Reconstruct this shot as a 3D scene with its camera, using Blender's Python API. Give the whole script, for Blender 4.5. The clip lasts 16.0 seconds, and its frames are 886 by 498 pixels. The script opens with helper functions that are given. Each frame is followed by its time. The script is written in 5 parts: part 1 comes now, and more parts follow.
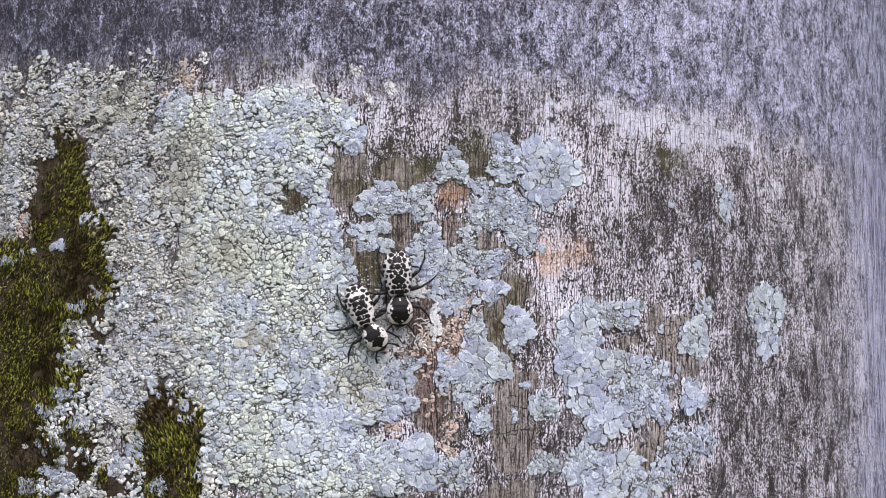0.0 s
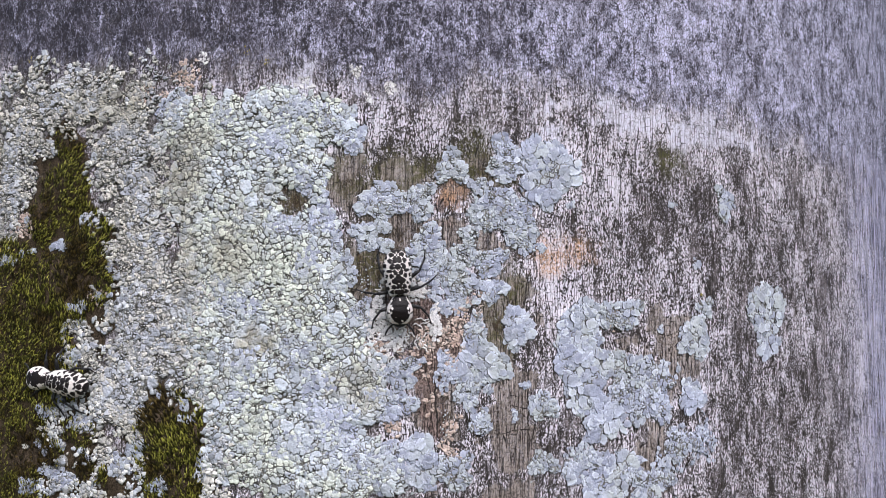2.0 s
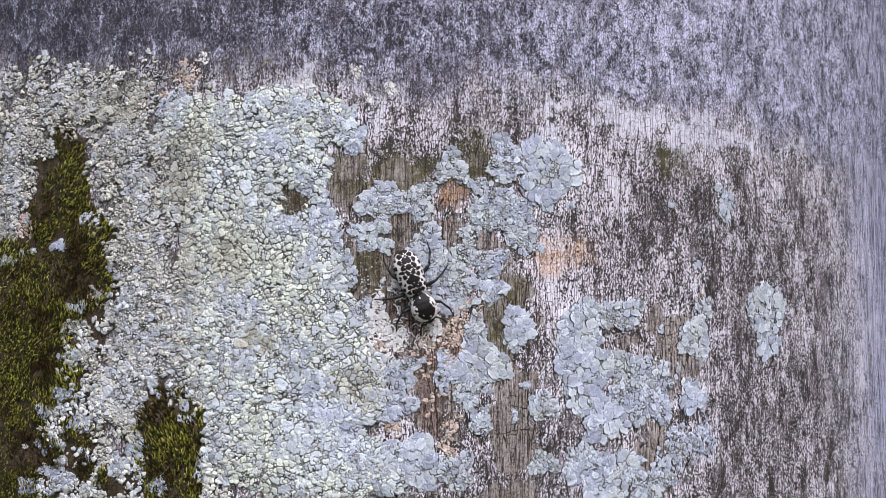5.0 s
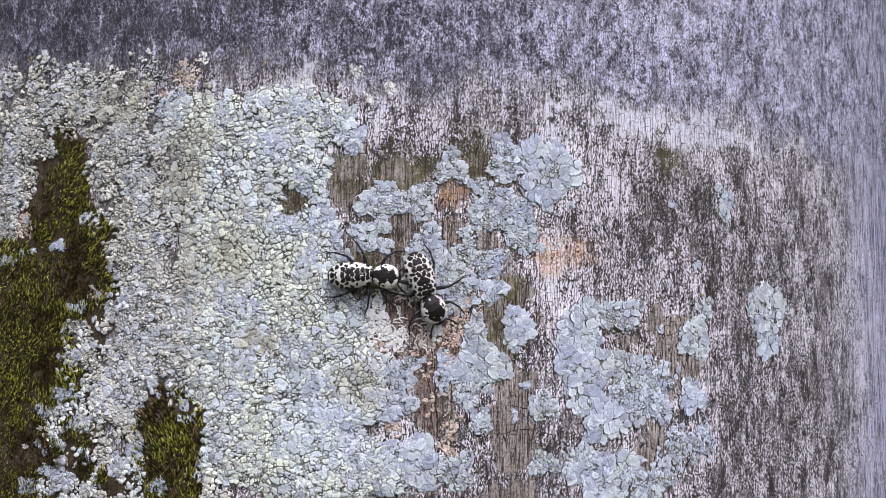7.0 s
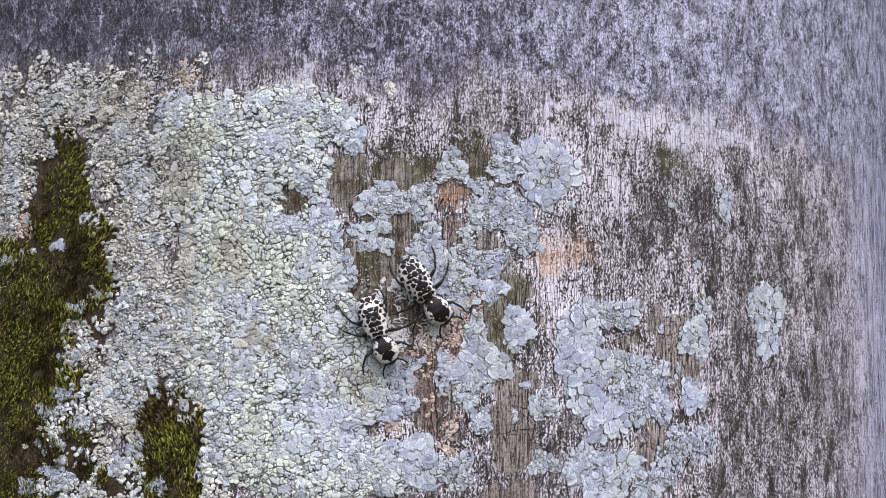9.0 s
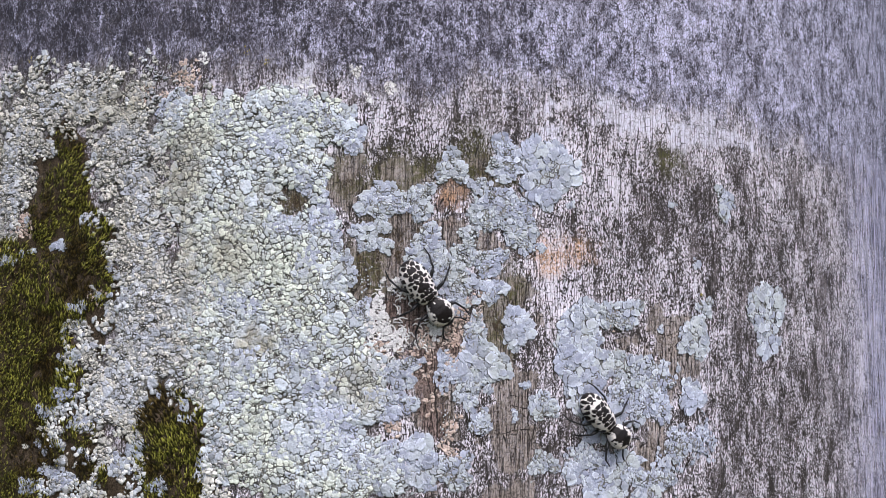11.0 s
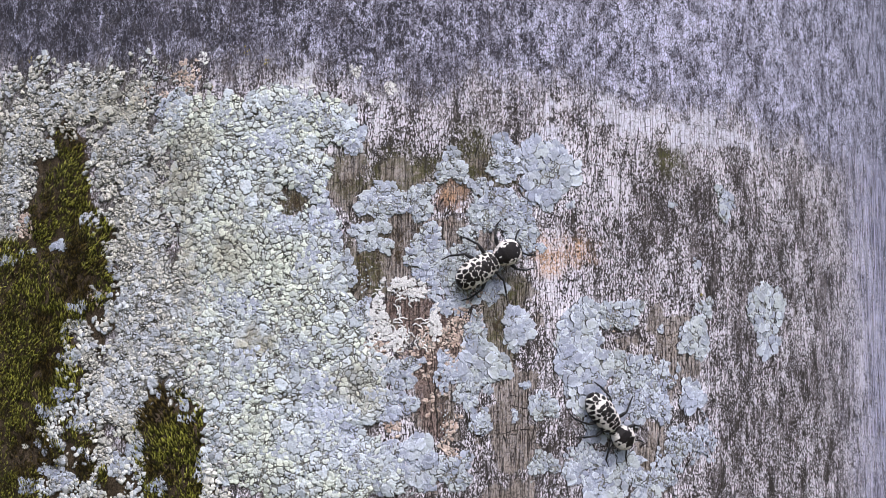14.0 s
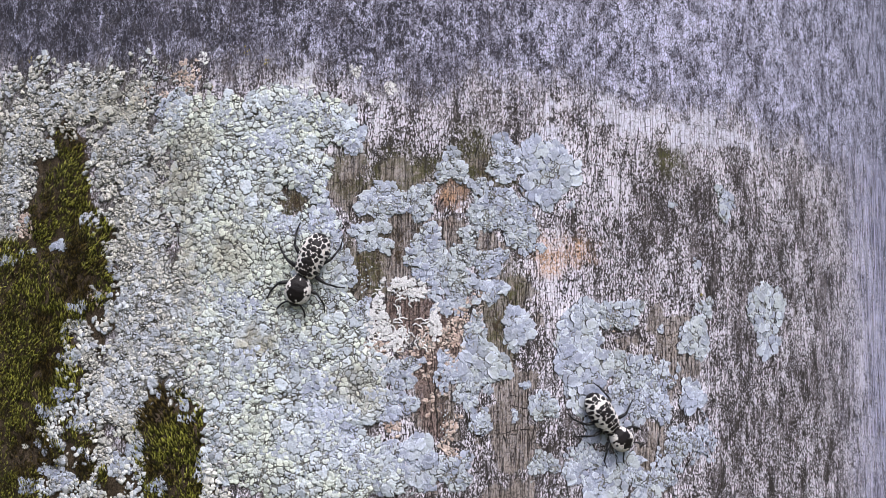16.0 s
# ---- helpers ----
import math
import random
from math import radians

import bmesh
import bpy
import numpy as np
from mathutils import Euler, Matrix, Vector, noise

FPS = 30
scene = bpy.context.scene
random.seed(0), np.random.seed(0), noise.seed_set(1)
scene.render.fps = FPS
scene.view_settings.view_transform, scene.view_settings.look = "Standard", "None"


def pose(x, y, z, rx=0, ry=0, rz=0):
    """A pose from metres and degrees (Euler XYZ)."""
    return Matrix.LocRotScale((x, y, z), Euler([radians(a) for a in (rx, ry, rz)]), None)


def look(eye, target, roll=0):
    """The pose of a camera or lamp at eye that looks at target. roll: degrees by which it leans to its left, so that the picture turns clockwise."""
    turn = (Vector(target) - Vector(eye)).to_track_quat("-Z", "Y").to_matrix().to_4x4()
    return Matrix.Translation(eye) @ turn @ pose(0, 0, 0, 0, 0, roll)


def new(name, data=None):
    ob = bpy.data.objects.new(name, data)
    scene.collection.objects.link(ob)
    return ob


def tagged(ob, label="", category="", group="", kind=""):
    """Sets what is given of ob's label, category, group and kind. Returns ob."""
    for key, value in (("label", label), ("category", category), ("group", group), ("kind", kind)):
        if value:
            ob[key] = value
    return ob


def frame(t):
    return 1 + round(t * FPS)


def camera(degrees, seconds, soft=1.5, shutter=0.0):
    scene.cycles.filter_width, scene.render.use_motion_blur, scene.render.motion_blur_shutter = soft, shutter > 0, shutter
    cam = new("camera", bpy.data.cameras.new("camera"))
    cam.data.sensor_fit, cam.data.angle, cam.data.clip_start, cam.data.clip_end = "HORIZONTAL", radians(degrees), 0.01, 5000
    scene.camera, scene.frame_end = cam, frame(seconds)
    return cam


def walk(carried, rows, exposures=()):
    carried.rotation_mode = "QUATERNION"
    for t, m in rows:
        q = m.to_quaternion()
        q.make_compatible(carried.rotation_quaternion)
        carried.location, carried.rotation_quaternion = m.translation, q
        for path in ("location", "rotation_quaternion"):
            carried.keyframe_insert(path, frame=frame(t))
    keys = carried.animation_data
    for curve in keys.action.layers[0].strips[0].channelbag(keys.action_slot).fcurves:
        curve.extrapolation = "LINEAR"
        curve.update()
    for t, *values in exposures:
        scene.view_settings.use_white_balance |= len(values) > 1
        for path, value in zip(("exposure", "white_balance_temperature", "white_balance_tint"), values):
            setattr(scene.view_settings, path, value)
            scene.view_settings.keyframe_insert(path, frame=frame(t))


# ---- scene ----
# A weathered, lichen-grown wooden post with two ironclad beetles crawling on it.
# Plan of the post's face: u runs round it to the right, v upwards from eye height, both in millimetres.
RADIUS = 0.2448
EYE_HEIGHT = 1.3

cam = camera(50, 16.0, soft=0.4)
EYE = (0.0, -0.4955, EYE_HEIGHT - 0.02205)
GAZE = (EYE[0] + 0.06949, EYE[1] + 0.99377, EYE[2] + 0.08716)
walk(cam, [(0, look(EYE, GAZE)), (16, look(EYE, GAZE))],
     exposures=[(0, 0.32, 6040, 13), (16, 0.32, 6040, 13)])

# ---- light: a bright overcast sky ----
world = bpy.data.worlds.new("overcast_sky")
scene.world = world
world.use_nodes = True
wn = world.node_tree
sky = wn.nodes.new("ShaderNodeTexSky")
sky.sky_type = "NISHITA"
sky.sun_disc = False
sky.sun_elevation, sky.sun_rotation = radians(55), radians(167)
sky.air_density, sky.dust_density = 1.0, 4.0
wn.links.new(sky.outputs["Color"], wn.nodes["Background"].inputs["Color"])
wn.nodes["Background"].inputs["Strength"].default_value = 0.15
sun_data = bpy.data.lights.new("sun", "SUN")
sun_data.energy, sun_data.angle, sun_data.color = 2.2, radians(45), (1.0, 0.96, 0.92)
sun = new("sun", sun_data)
sun.matrix_world = look((0.55, -2.5, 4.8), (0, 0, 0.9))


# ---- node helpers ----
def material(name):
    m = bpy.data.materials.new(name)
    m.use_nodes = True
    return m, m.node_tree, m.node_tree.nodes["Principled BSDF"]


def value(nt, x, socket):
    if hasattr(x, "is_linked"):
        nt.links.new(x, socket)
    else:
        socket.default_value = x


def calc(nt, op, a, b=0.0, c=0.0):
    n = nt.nodes.new("ShaderNodeMath")
    n.operation = op
    for s, x in zip(n.inputs, (a, b, c)):
        value(nt, x, s)
    return n.outputs[0]


def ramp(nt, x, lo, hi, a=0.0, b=1.0):
    n = nt.nodes.new("ShaderNodeMapRange")
    n.interpolation_type = "SMOOTHSTEP"
    for s, q in zip(n.inputs, (x, lo, hi, a, b)):
        value(nt, q, s)
    return n.outputs[0]


def blend(nt, f, a, b, how="MIX"):
    n = nt.nodes.new("ShaderNodeMix")
    n.data_type, n.blend_type = "RGBA", how
    value(nt, f, n.inputs[0])
    for s, x in ((n.inputs[6], a), (n.inputs[7], b)):
        value(nt, (*x, 1.0) if isinstance(x, tuple) else x, s)
    return n.outputs[2]


def stretched(nt, vec, su, sv, off=0.0):
    n = nt.nodes.new("ShaderNodeMapping")
    n.inputs["Scale"].default_value = (su, sv, su)
    n.inputs["Location"].default_value = (off, off * 0.7, off * 0.3)
    nt.links.new(vec, n.inputs["Vector"])
    return n.outputs[0]


def noise_of(nt, vec, scale=1.0, detail=4.0, rough=0.6, warp=0.0):
    n = nt.nodes.new("ShaderNodeTexNoise")
    n.inputs["Scale"].default_value, n.inputs["Detail"].default_value = scale, detail
    n.inputs["Roughness"].default_value, n.inputs["Distortion"].default_value = rough, warp
    nt.links.new(vec, n.inputs["Vector"])
    return n.outputs[0]


def cells_of(nt, vec, feature="DISTANCE_TO_EDGE", rnd=1.0):
    n = nt.nodes.new("ShaderNodeTexVoronoi")
    n.feature = feature
    n.inputs["Randomness"].default_value = rnd
    nt.links.new(vec, n.inputs["Vector"])
    return n.outputs["Distance"]


def cell_tone(nt, vec, rnd=0.8):
    n = nt.nodes.new("ShaderNodeTexVoronoi")
    n.inputs["Randomness"].default_value = rnd
    nt.links.new(vec, n.inputs["Vector"])
    m = nt.nodes.new("ShaderNodeSeparateColor")
    nt.links.new(n.outputs["Color"], m.inputs[0])
    return m.outputs[0]


def bricked(nt, vec, width, height, joint):
    """Upright blocks: how far into a joint, and each block's own tone."""
    n = nt.nodes.new("ShaderNodeTexBrick")
    n.offset, n.offset_frequency, n.squash, n.squash_frequency = 0.37, 2, 0.7, 3
    turn = nt.nodes.new("ShaderNodeMapping")
    turn.inputs["Rotation"].default_value = (0, 0, math.pi / 2)
    nt.links.new(vec, turn.inputs["Vector"])
    nt.links.new(turn.outputs[0], n.inputs["Vector"])
    n.inputs["Color1"].default_value, n.inputs["Color2"].default_value = (0, 0, 0, 1), (1, 1, 1, 1)
    n.inputs["Mortar"].default_value = (0.5, 0.5, 0.5, 1)
    n.inputs["Scale"].default_value = 1.0
    n.inputs["Mortar Size"].default_value, n.inputs["Mortar Smooth"].default_value = joint, 0.6
    n.inputs["Brick Width"].default_value, n.inputs["Row Height"].default_value = height, width
    m = nt.nodes.new("ShaderNodeSeparateColor")
    nt.links.new(n.outputs["Color"], m.inputs[0])
    return n.outputs["Fac"], m.outputs[0]


def warped(nt, vec, scale, amount):
    n = nt.nodes.new("ShaderNodeTexNoise")
    n.inputs["Scale"].default_value, n.inputs["Detail"].default_value = scale, 3.0
    nt.links.new(vec, n.inputs["Vector"])
    m = nt.nodes.new("ShaderNodeVectorMath")
    m.operation = "MULTIPLY_ADD"
    nt.links.new(n.outputs["Color"], m.inputs[0])
    m.inputs[1].default_value = (amount, amount, 0.0)
    nt.links.new(vec, m.inputs[2])
    return m.outputs[0]


def field(nt, name):
    n = nt.nodes.new("ShaderNodeAttribute")
    n.attribute_name = name
    return n.outputs["Fac"]


def relief(nt, bsdf, height, distance, strength=1.0):
    n = nt.nodes.new("ShaderNodeBump")
    n.inputs["Distance"].default_value, n.inputs["Strength"].default_value = distance, strength
    nt.links.new(height, n.inputs["Height"])
    nt.links.new(n.outputs[0], bsdf.inputs["Normal"])


# ---- materials ----
def ragged(nt, f, coarse, fine, lo=0.36, hi=0.64):
    """Give a soft patch a torn edge."""
    g = calc(nt, "MULTIPLY_ADD", calc(nt, "SUBTRACT", coarse, 0.5), 1.6, f)
    g = calc(nt, "MULTIPLY_ADD", calc(nt, "SUBTRACT", fine, 0.5), 0.9, g)
    return ramp(nt, g, lo, hi)


def wood_material():
    m, nt, bsdf = material("weathered_wood")
    uvn = nt.nodes.new("ShaderNodeUVMap")
    uvn.uv_map = "plan"
    p = uvn.outputs[0]
    pale, dark, brown = field(nt, "pale"), field(nt, "dark"), field(nt, "brown")
    olive, orange, soil, crust = field(nt, "olive"), field(nt, "orange"), field(nt, "soil"), field(nt, "crust")
    grimy, lilac, chalk, russet = field(nt, "grimy"), field(nt, "lilac"), field(nt, "chalk"), field(nt, "russet")

    def grained(su, sv, off, detail=4.0, rough=0.6, warp=0.0):
        return noise_of(nt, stretched(nt, p, su, sv, off), 1.0, detail, rough, warp)

    def summed(*terms):
        total = 0.0
        for weight, x in terms:
            total = calc(nt, "MULTIPLY_ADD", x, weight, total)
        return total

    fleck = grained(0.50, 0.27, 0.0, 7.0, 0.70, 0.5)
    drift = grained(0.14, 0.07, 230.0, 4.0, 0.60, 0.4)
    streak = grained(0.95, 0.055, 9.0, 5.0, 0.68, 0.1)
    fibre = grained(2.1, 0.12, 13.0, 4.0, 0.70)
    fine = grained(3.0, 1.7, 31.0, 3.0, 0.60)
    powder = grained(6.0, 4.5, 23.0, 2.0, 0.60)
    broad = grained(0.06, 0.035, 3.0, 3.0, 0.55)
    mottle = grained(1.0, 0.72, 17.0, 7.0, 0.72, 1.0)
    # grey wood fibres between the flakes, with grime in patches
    wood = blend(nt, ramp(nt, summed((0.60, fibre), (0.40, fine)), 0.40, 0.62), (0.045, 0.037, 0.035), (0.36, 0.315, 0.325))
    dirty = ramp(nt, summed((1.0, grained(0.16, 0.09, 70.0, 6.0, 0.70, 0.6)), (0.13, grimy)), 0.44, 0.57)
    wood = blend(nt, calc(nt, "MULTIPLY", dirty, 0.86), wood, blend(nt, fine, (0.008, 0.0065, 0.005), (0.060, 0.049, 0.042)))
    # a bleached skin left on small dried blocks, each to its own degree
    chip = cell_tone(nt, stretched(nt, warped(nt, p, 0.45, 0.9), 0.68, 0.36, 40.0))
    gap, block = bricked(nt, warped(nt, warped(nt, p, 0.22, 1.8), 1.1, 0.45), 1.75, 3.6, 0.13)
    skin = summed((0.80, fleck), (0.36, streak), (0.14, fine), (0.09, powder), (0.45, broad), (0.95, drift), (0.44, chip), (0.08, block), (0.12, pale), (-0.07, grimy))
    light = ramp(nt, skin, 1.70, 1.74)
    spot_at = stretched(nt, warped(nt, p, 0.8, 0.7), 0.95, 0.55, 63.0)
    spots = ramp(nt, summed((1.0, cells_of(nt, spot_at, "F1")), (0.55, cell_tone(nt, spot_at, 1.0)), (0.30, fine)), 0.62, 0.68, 1.0, 0.0)
    light = calc(nt, "MAXIMUM", light, calc(nt, "MULTIPLY", spots, ramp(nt, summed((0.5, fleck), (0.5, drift)), 0.40, 0.45)))
    tone = blend(nt, grained(0.35, 0.12, 50.0), (0.66, 0.59, 0.62), (0.90, 0.87, 0.98))
    tone = blend(nt, ramp(nt, summed((0.6, mottle), (0.4, powder)), 0.50, 0.62, 0.0, 0.35), tone, (0.26, 0.23, 0.245))
    col = blend(nt, light, wood, tone)
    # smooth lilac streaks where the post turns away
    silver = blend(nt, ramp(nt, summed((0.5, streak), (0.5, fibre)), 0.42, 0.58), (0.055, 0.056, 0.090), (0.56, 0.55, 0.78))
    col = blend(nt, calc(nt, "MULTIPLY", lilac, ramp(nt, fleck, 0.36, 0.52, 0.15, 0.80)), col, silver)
    # the darker, mottled upper band with a net of drying cracks
    across = nt.nodes.new("ShaderNodeSeparateXYZ")
    nt.links.new(p, across.inputs[0])
    blotch = grained(0.30, 0.17, 200.0, 6.0, 0.66, 0.8)
    mm = summed((0.75, mottle), (0.75, blotch), (0.22, streak), (0.34, fine), (0.26, powder), (0.15, chip), (0.24, broad), (0.03, pale))
    # darker wood towards the left, with lens vignetting put into the colour too
    mm = calc(nt, "ADD", mm, ramp(nt, across.outputs[0], -115.0, 70.0, -0.125, 0.015))
    band = blend(nt, ramp(nt, mm, 1.26, 1.49), (0.028, 0.026, 0.038), (0.72, 0.705, 0.91))
    stain = grained(0.13, 0.075, 140.0, 6.0, 0.70, 0.6)
    band = blend(nt, ramp(nt, stain, 0.46, 0.62, 0.0, 0.55), band, (0.080, 0.072, 0.096))
    net = cells_of(nt, stretched(nt, warped(nt, warped(nt, p, 0.16, 2.4), 1.2, 0.30), 0.24, 0.12, 77.0))
    lips = calc(nt, "MULTIPLY", ramp(nt, net, 0.05, 0.13, 1.0, 0.0), ramp(nt, fleck, 0.46, 0.56, 0.0, 0.42))
    band = blend(nt, lips, band, (0.78, 0.76, 0.95))
    band = blend(nt, ramp(nt, net, 0.024, 0.056, 0.95, 0.0), band, (0.018, 0.016, 0.018))
    above = ragged(nt, dark, fleck, fine, 0.10, 0.90)
    col = blend(nt, above, col, band)
    col = blend(nt, calc(nt, "MULTIPLY", ragged(nt, chalk, fleck, fine, 0.30, 0.70), ramp(nt, summed((0.6, mottle), (0.4, powder)), 0.40, 0.55, 0.25, 0.97)), col,
                blend(nt, fine, (0.60, 0.58, 0.70), (0.93, 0.91, 1.0)))
    bare = blend(nt, ramp(nt, summed((0.35, fine), (0.65, fibre), (0.35, streak)), 0.56, 0.76), (0.040, 0.031, 0.027), (0.41, 0.345, 0.30))
    col = blend(nt, calc(nt, "MULTIPLY", ragged(nt, brown, fleck, fine), 0.82), col, bare)
    rust = blend(nt, ramp(nt, summed((0.5, fine), (0.5, fibre)), 0.40, 0.62), (0.050, 0.030, 0.024), (0.33, 0.235, 0.205))
    col = blend(nt, calc(nt, "MULTIPLY", ragged(nt, russet, fleck, fine), 0.85), col, rust)
    col = blend(nt, calc(nt, "MULTIPLY", orange, ramp(nt, fine, 0.3, 0.65)), col, (0.62, 0.37, 0.22))
    col = blend(nt, calc(nt, "MULTIPLY", olive, ramp(nt, mottle, 0.36, 0.56, 0.0, 0.85)), col, (0.085, 0.082, 0.022))
    under = blend(nt, ramp(nt, mottle, 0.35, 0.65), (0.030, 0.027, 0.022), (0.15, 0.14, 0.118))
    col = blend(nt, crust, col, under)
    dirt = blend(nt, ramp(nt, summed((0.5, mottle), (0.5, powder)), 0.40, 0.60), (0.012, 0.009, 0.005), (0.105, 0.074, 0.045))
    soil = ragged(nt, soil, fleck, fine)
    col = blend(nt, soil, col, dirt)
    # drying checks: short blocks and long vertical splits
    some = ramp(nt, grained(0.16, 0.10, 88.0, 3.0), 0.34, 0.56)
    blank = calc(nt, "SUBTRACT", 1.0, some)
    blocks = calc(nt, "SUBTRACT", 1.0, ramp(nt, gap, 0.25, 0.9))
    patchy = ramp(nt, grained(0.5, 0.4, 61.0, 2.0), 0.40, 0.55)
    blank = calc(nt, "MAXIMUM", blank, calc(nt, "MULTIPLY", calc(nt, "SUBTRACT", 1.0, patchy), 0.8))
    blocks = calc(nt, "MAXIMUM", blocks, blank)
    splits = ramp(nt, cells_of(nt, stretched(nt, warped(nt, p, 0.2, 0.8), 0.20, 0.010, 5.0)), 0.010, 0.036)
    check = calc(nt, "MINIMUM", blocks, splits)
    cover = calc(nt, "MAXIMUM", crust, soil)
    check = calc(nt, "MAXIMUM", check, cover)
    check = calc(nt, "MAXIMUM", check, calc(nt, "MULTIPLY", calc(nt, "MAXIMUM", dark, lilac), 0.72))
    col = blend(nt, calc(nt, "MULTIPLY", calc(nt, "SUBTRACT", 1.0, check), 0.95), col, (0.022, 0.018, 0.016))
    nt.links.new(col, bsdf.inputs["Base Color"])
    bsdf.inputs["Roughness"].default_value = 0.82
    bsdf.inputs["Specular IOR Level"].default_value = 0.22
    h = summed((1.2, check), (0.5, fine), (0.8, light), (0.7, mottle), (0.5, fibre), (0.5, powder))
    relief(nt, bsdf, h, 0.00030, 0.9)
    return m


def lichen_material(name, cool, warm, worn):
    """Pale thallus; every scale or lobe differs a little, with powdery grain."""
    m, nt, bsdf = material(name)
    co = nt.nodes.new("ShaderNodeTexCoord").outputs["Object"]
    geo = nt.nodes.new("ShaderNodeNewGeometry")
    info = nt.nodes.new("ShaderNodeObjectInfo")
    crusty = name in ("lichen_crust", "lichen_grains")
    if name == "lichen_lobes":
        co = geo.outputs["Position"]
        own = calc(nt, "FRACT", calc(nt, "ADD", info.outputs["Random"], field(nt, "own")))
    else:
        own = field(nt, "own") if crusty else geo.outputs["Random Per Island"]
    patch = noise_of(nt, co, 55.0, 3.0, 0.6)
    grain = noise_of(nt, co, 1700.0, 4.0, 0.7)
    spot = noise_of(nt, co, 520.0, 4.0, 0.65)
    if crusty:
        patch = calc(nt, "MULTIPLY_ADD", field(nt, "blue"), -0.30, calc(nt, "ADD", patch, 0.08))
    col = blend(nt, ramp(nt, calc(nt, "MULTIPLY_ADD", own, 0.30, patch), 0.45, 0.85), cool, warm)
    col = blend(nt, ramp(nt, spot, 0.54, 0.80, 0.0, 0.60), col, worn)
    col = blend(nt, ramp(nt, grain, 0.30, 0.75, 0.30, 0.0), col, worn)
    if name == "lichen_lobes":
        rim = calc(nt, "MULTIPLY", field(nt, "rim"), ramp(nt, spot, 0.40, 0.55, 0.15, 0.75))
        col = blend(nt, rim, col, (0.62, 0.66, 0.77))
    if crusty:
        col = blend(nt, calc(nt, "MULTIPLY", field(nt, "worn"), ramp(nt, spot, 0.3, 0.6, 0.35, 0.95)), col, (0.36, 0.34, 0.27))
    nt.links.new(blend(nt, 1.0, col, shade_of(nt, own, *((0.74, 1.24) if name == "lichen_lobes" else (0.76, 1.20))), "MULTIPLY"), bsdf.inputs["Base Color"])
    bsdf.inputs["Roughness"].default_value = 0.80
    bsdf.inputs["Specular IOR Level"].default_value = 0.18
    relief(nt, bsdf, calc(nt, "MULTIPLY_ADD", spot, 1.2, grain), 0.00014, 0.7)
    return m


def shade_of(nt, own, lo=0.72, hi=1.24):
    n = nt.nodes.new("ShaderNodeCombineColor")
    for s in n.inputs[:3]:
        value(nt, ramp(nt, own, 0.0, 1.0, lo, hi), s)
    return n.outputs[0]


def moss_material():
    """Leaves that darken to near-black brown at the base and brighten to the tips, greener in some patches than in
    others.
    """
    m, nt, bsdf = material("moss_leaves")
    geo = nt.nodes.new("ShaderNodeNewGeometry")
    co = nt.nodes.new("ShaderNodeTexCoord").outputs["Object"]
    own = calc(nt, "POWER", geo.outputs["Random Per Island"], 2.2)
    patch = ramp(nt, noise_of(nt, co, 75.0, 3.0, 0.6), 0.38, 0.54)
    young = blend(nt, own, (0.020, 0.024, 0.004), (0.92, 0.88, 0.16))
    old = blend(nt, own, (0.014, 0.011, 0.004), (0.26, 0.18, 0.05))
    leaf = blend(nt, patch, old, young)
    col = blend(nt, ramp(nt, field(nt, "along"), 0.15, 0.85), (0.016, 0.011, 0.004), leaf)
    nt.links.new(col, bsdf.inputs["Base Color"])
    bsdf.inputs["Roughness"].default_value = 0.6
    bsdf.inputs["Specular IOR Level"].default_value = 0.3
    return m


def beetle_material():
    """Black nodules, satin and finely pitted, over chalk-white scaly ground."""
    m, nt, bsdf = material("beetle_shell")
    co = nt.nodes.new("ShaderNodeTexCoord").outputs["Object"]
    white = field(nt, "white")
    grain = noise_of(nt, co, 2600.0, 4.0, 0.7)
    f = ramp(nt, calc(nt, "MULTIPLY_ADD", calc(nt, "SUBTRACT", grain, 0.5), 0.35, white), 0.42, 0.58)
    black = blend(nt, grain, (0.002, 0.0018, 0.002), (0.020, 0.015, 0.015))
    chalk = blend(nt, grain, (0.50, 0.45, 0.41), (0.88, 0.83, 0.79))
    nt.links.new(blend(nt, f, black, chalk), bsdf.inputs["Base Color"])
    nt.links.new(ramp(nt, f, 0, 1, 0.46, 0.85), bsdf.inputs["Roughness"])
    bsdf.inputs["Specular IOR Level"].default_value = 0.2
    relief(nt, bsdf, grain, 0.00014, 0.8)
    return m


def plain_material(name, a, b, scale, rough, spec=0.4):
    m, nt, bsdf = material(name)
    co = nt.nodes.new("ShaderNodeTexCoord").outputs["Object"]
    g = noise_of(nt, co, scale, 5.0, 0.65)
    nt.links.new(blend(nt, ramp(nt, g, 0.3, 0.7), a, b), bsdf.inputs["Base Color"])
    bsdf.inputs["Roughness"].default_value = rough
    bsdf.inputs["Specular IOR Level"].default_value = spec
    relief(nt, bsdf, g, 0.25 / scale, 0.5)
    return m


WOOD = wood_material()
CRUST = lichen_material("lichen_crust", (0.535, 0.58, 0.645), (0.60, 0.63, 0.545), (0.28, 0.29, 0.26))
GREY_CRUST = lichen_material("lichen_grains", (0.49, 0.515, 0.57), (0.56, 0.535, 0.475), (0.16, 0.15, 0.135))
LOBES = lichen_material("lichen_lobes", (0.42, 0.45, 0.585), (0.41, 0.44, 0.45), (0.20, 0.205, 0.21))
FLAKES = lichen_material("lichen_flakes", (0.60, 0.63, 0.68), (0.68, 0.66, 0.60), (0.40, 0.39, 0.36))
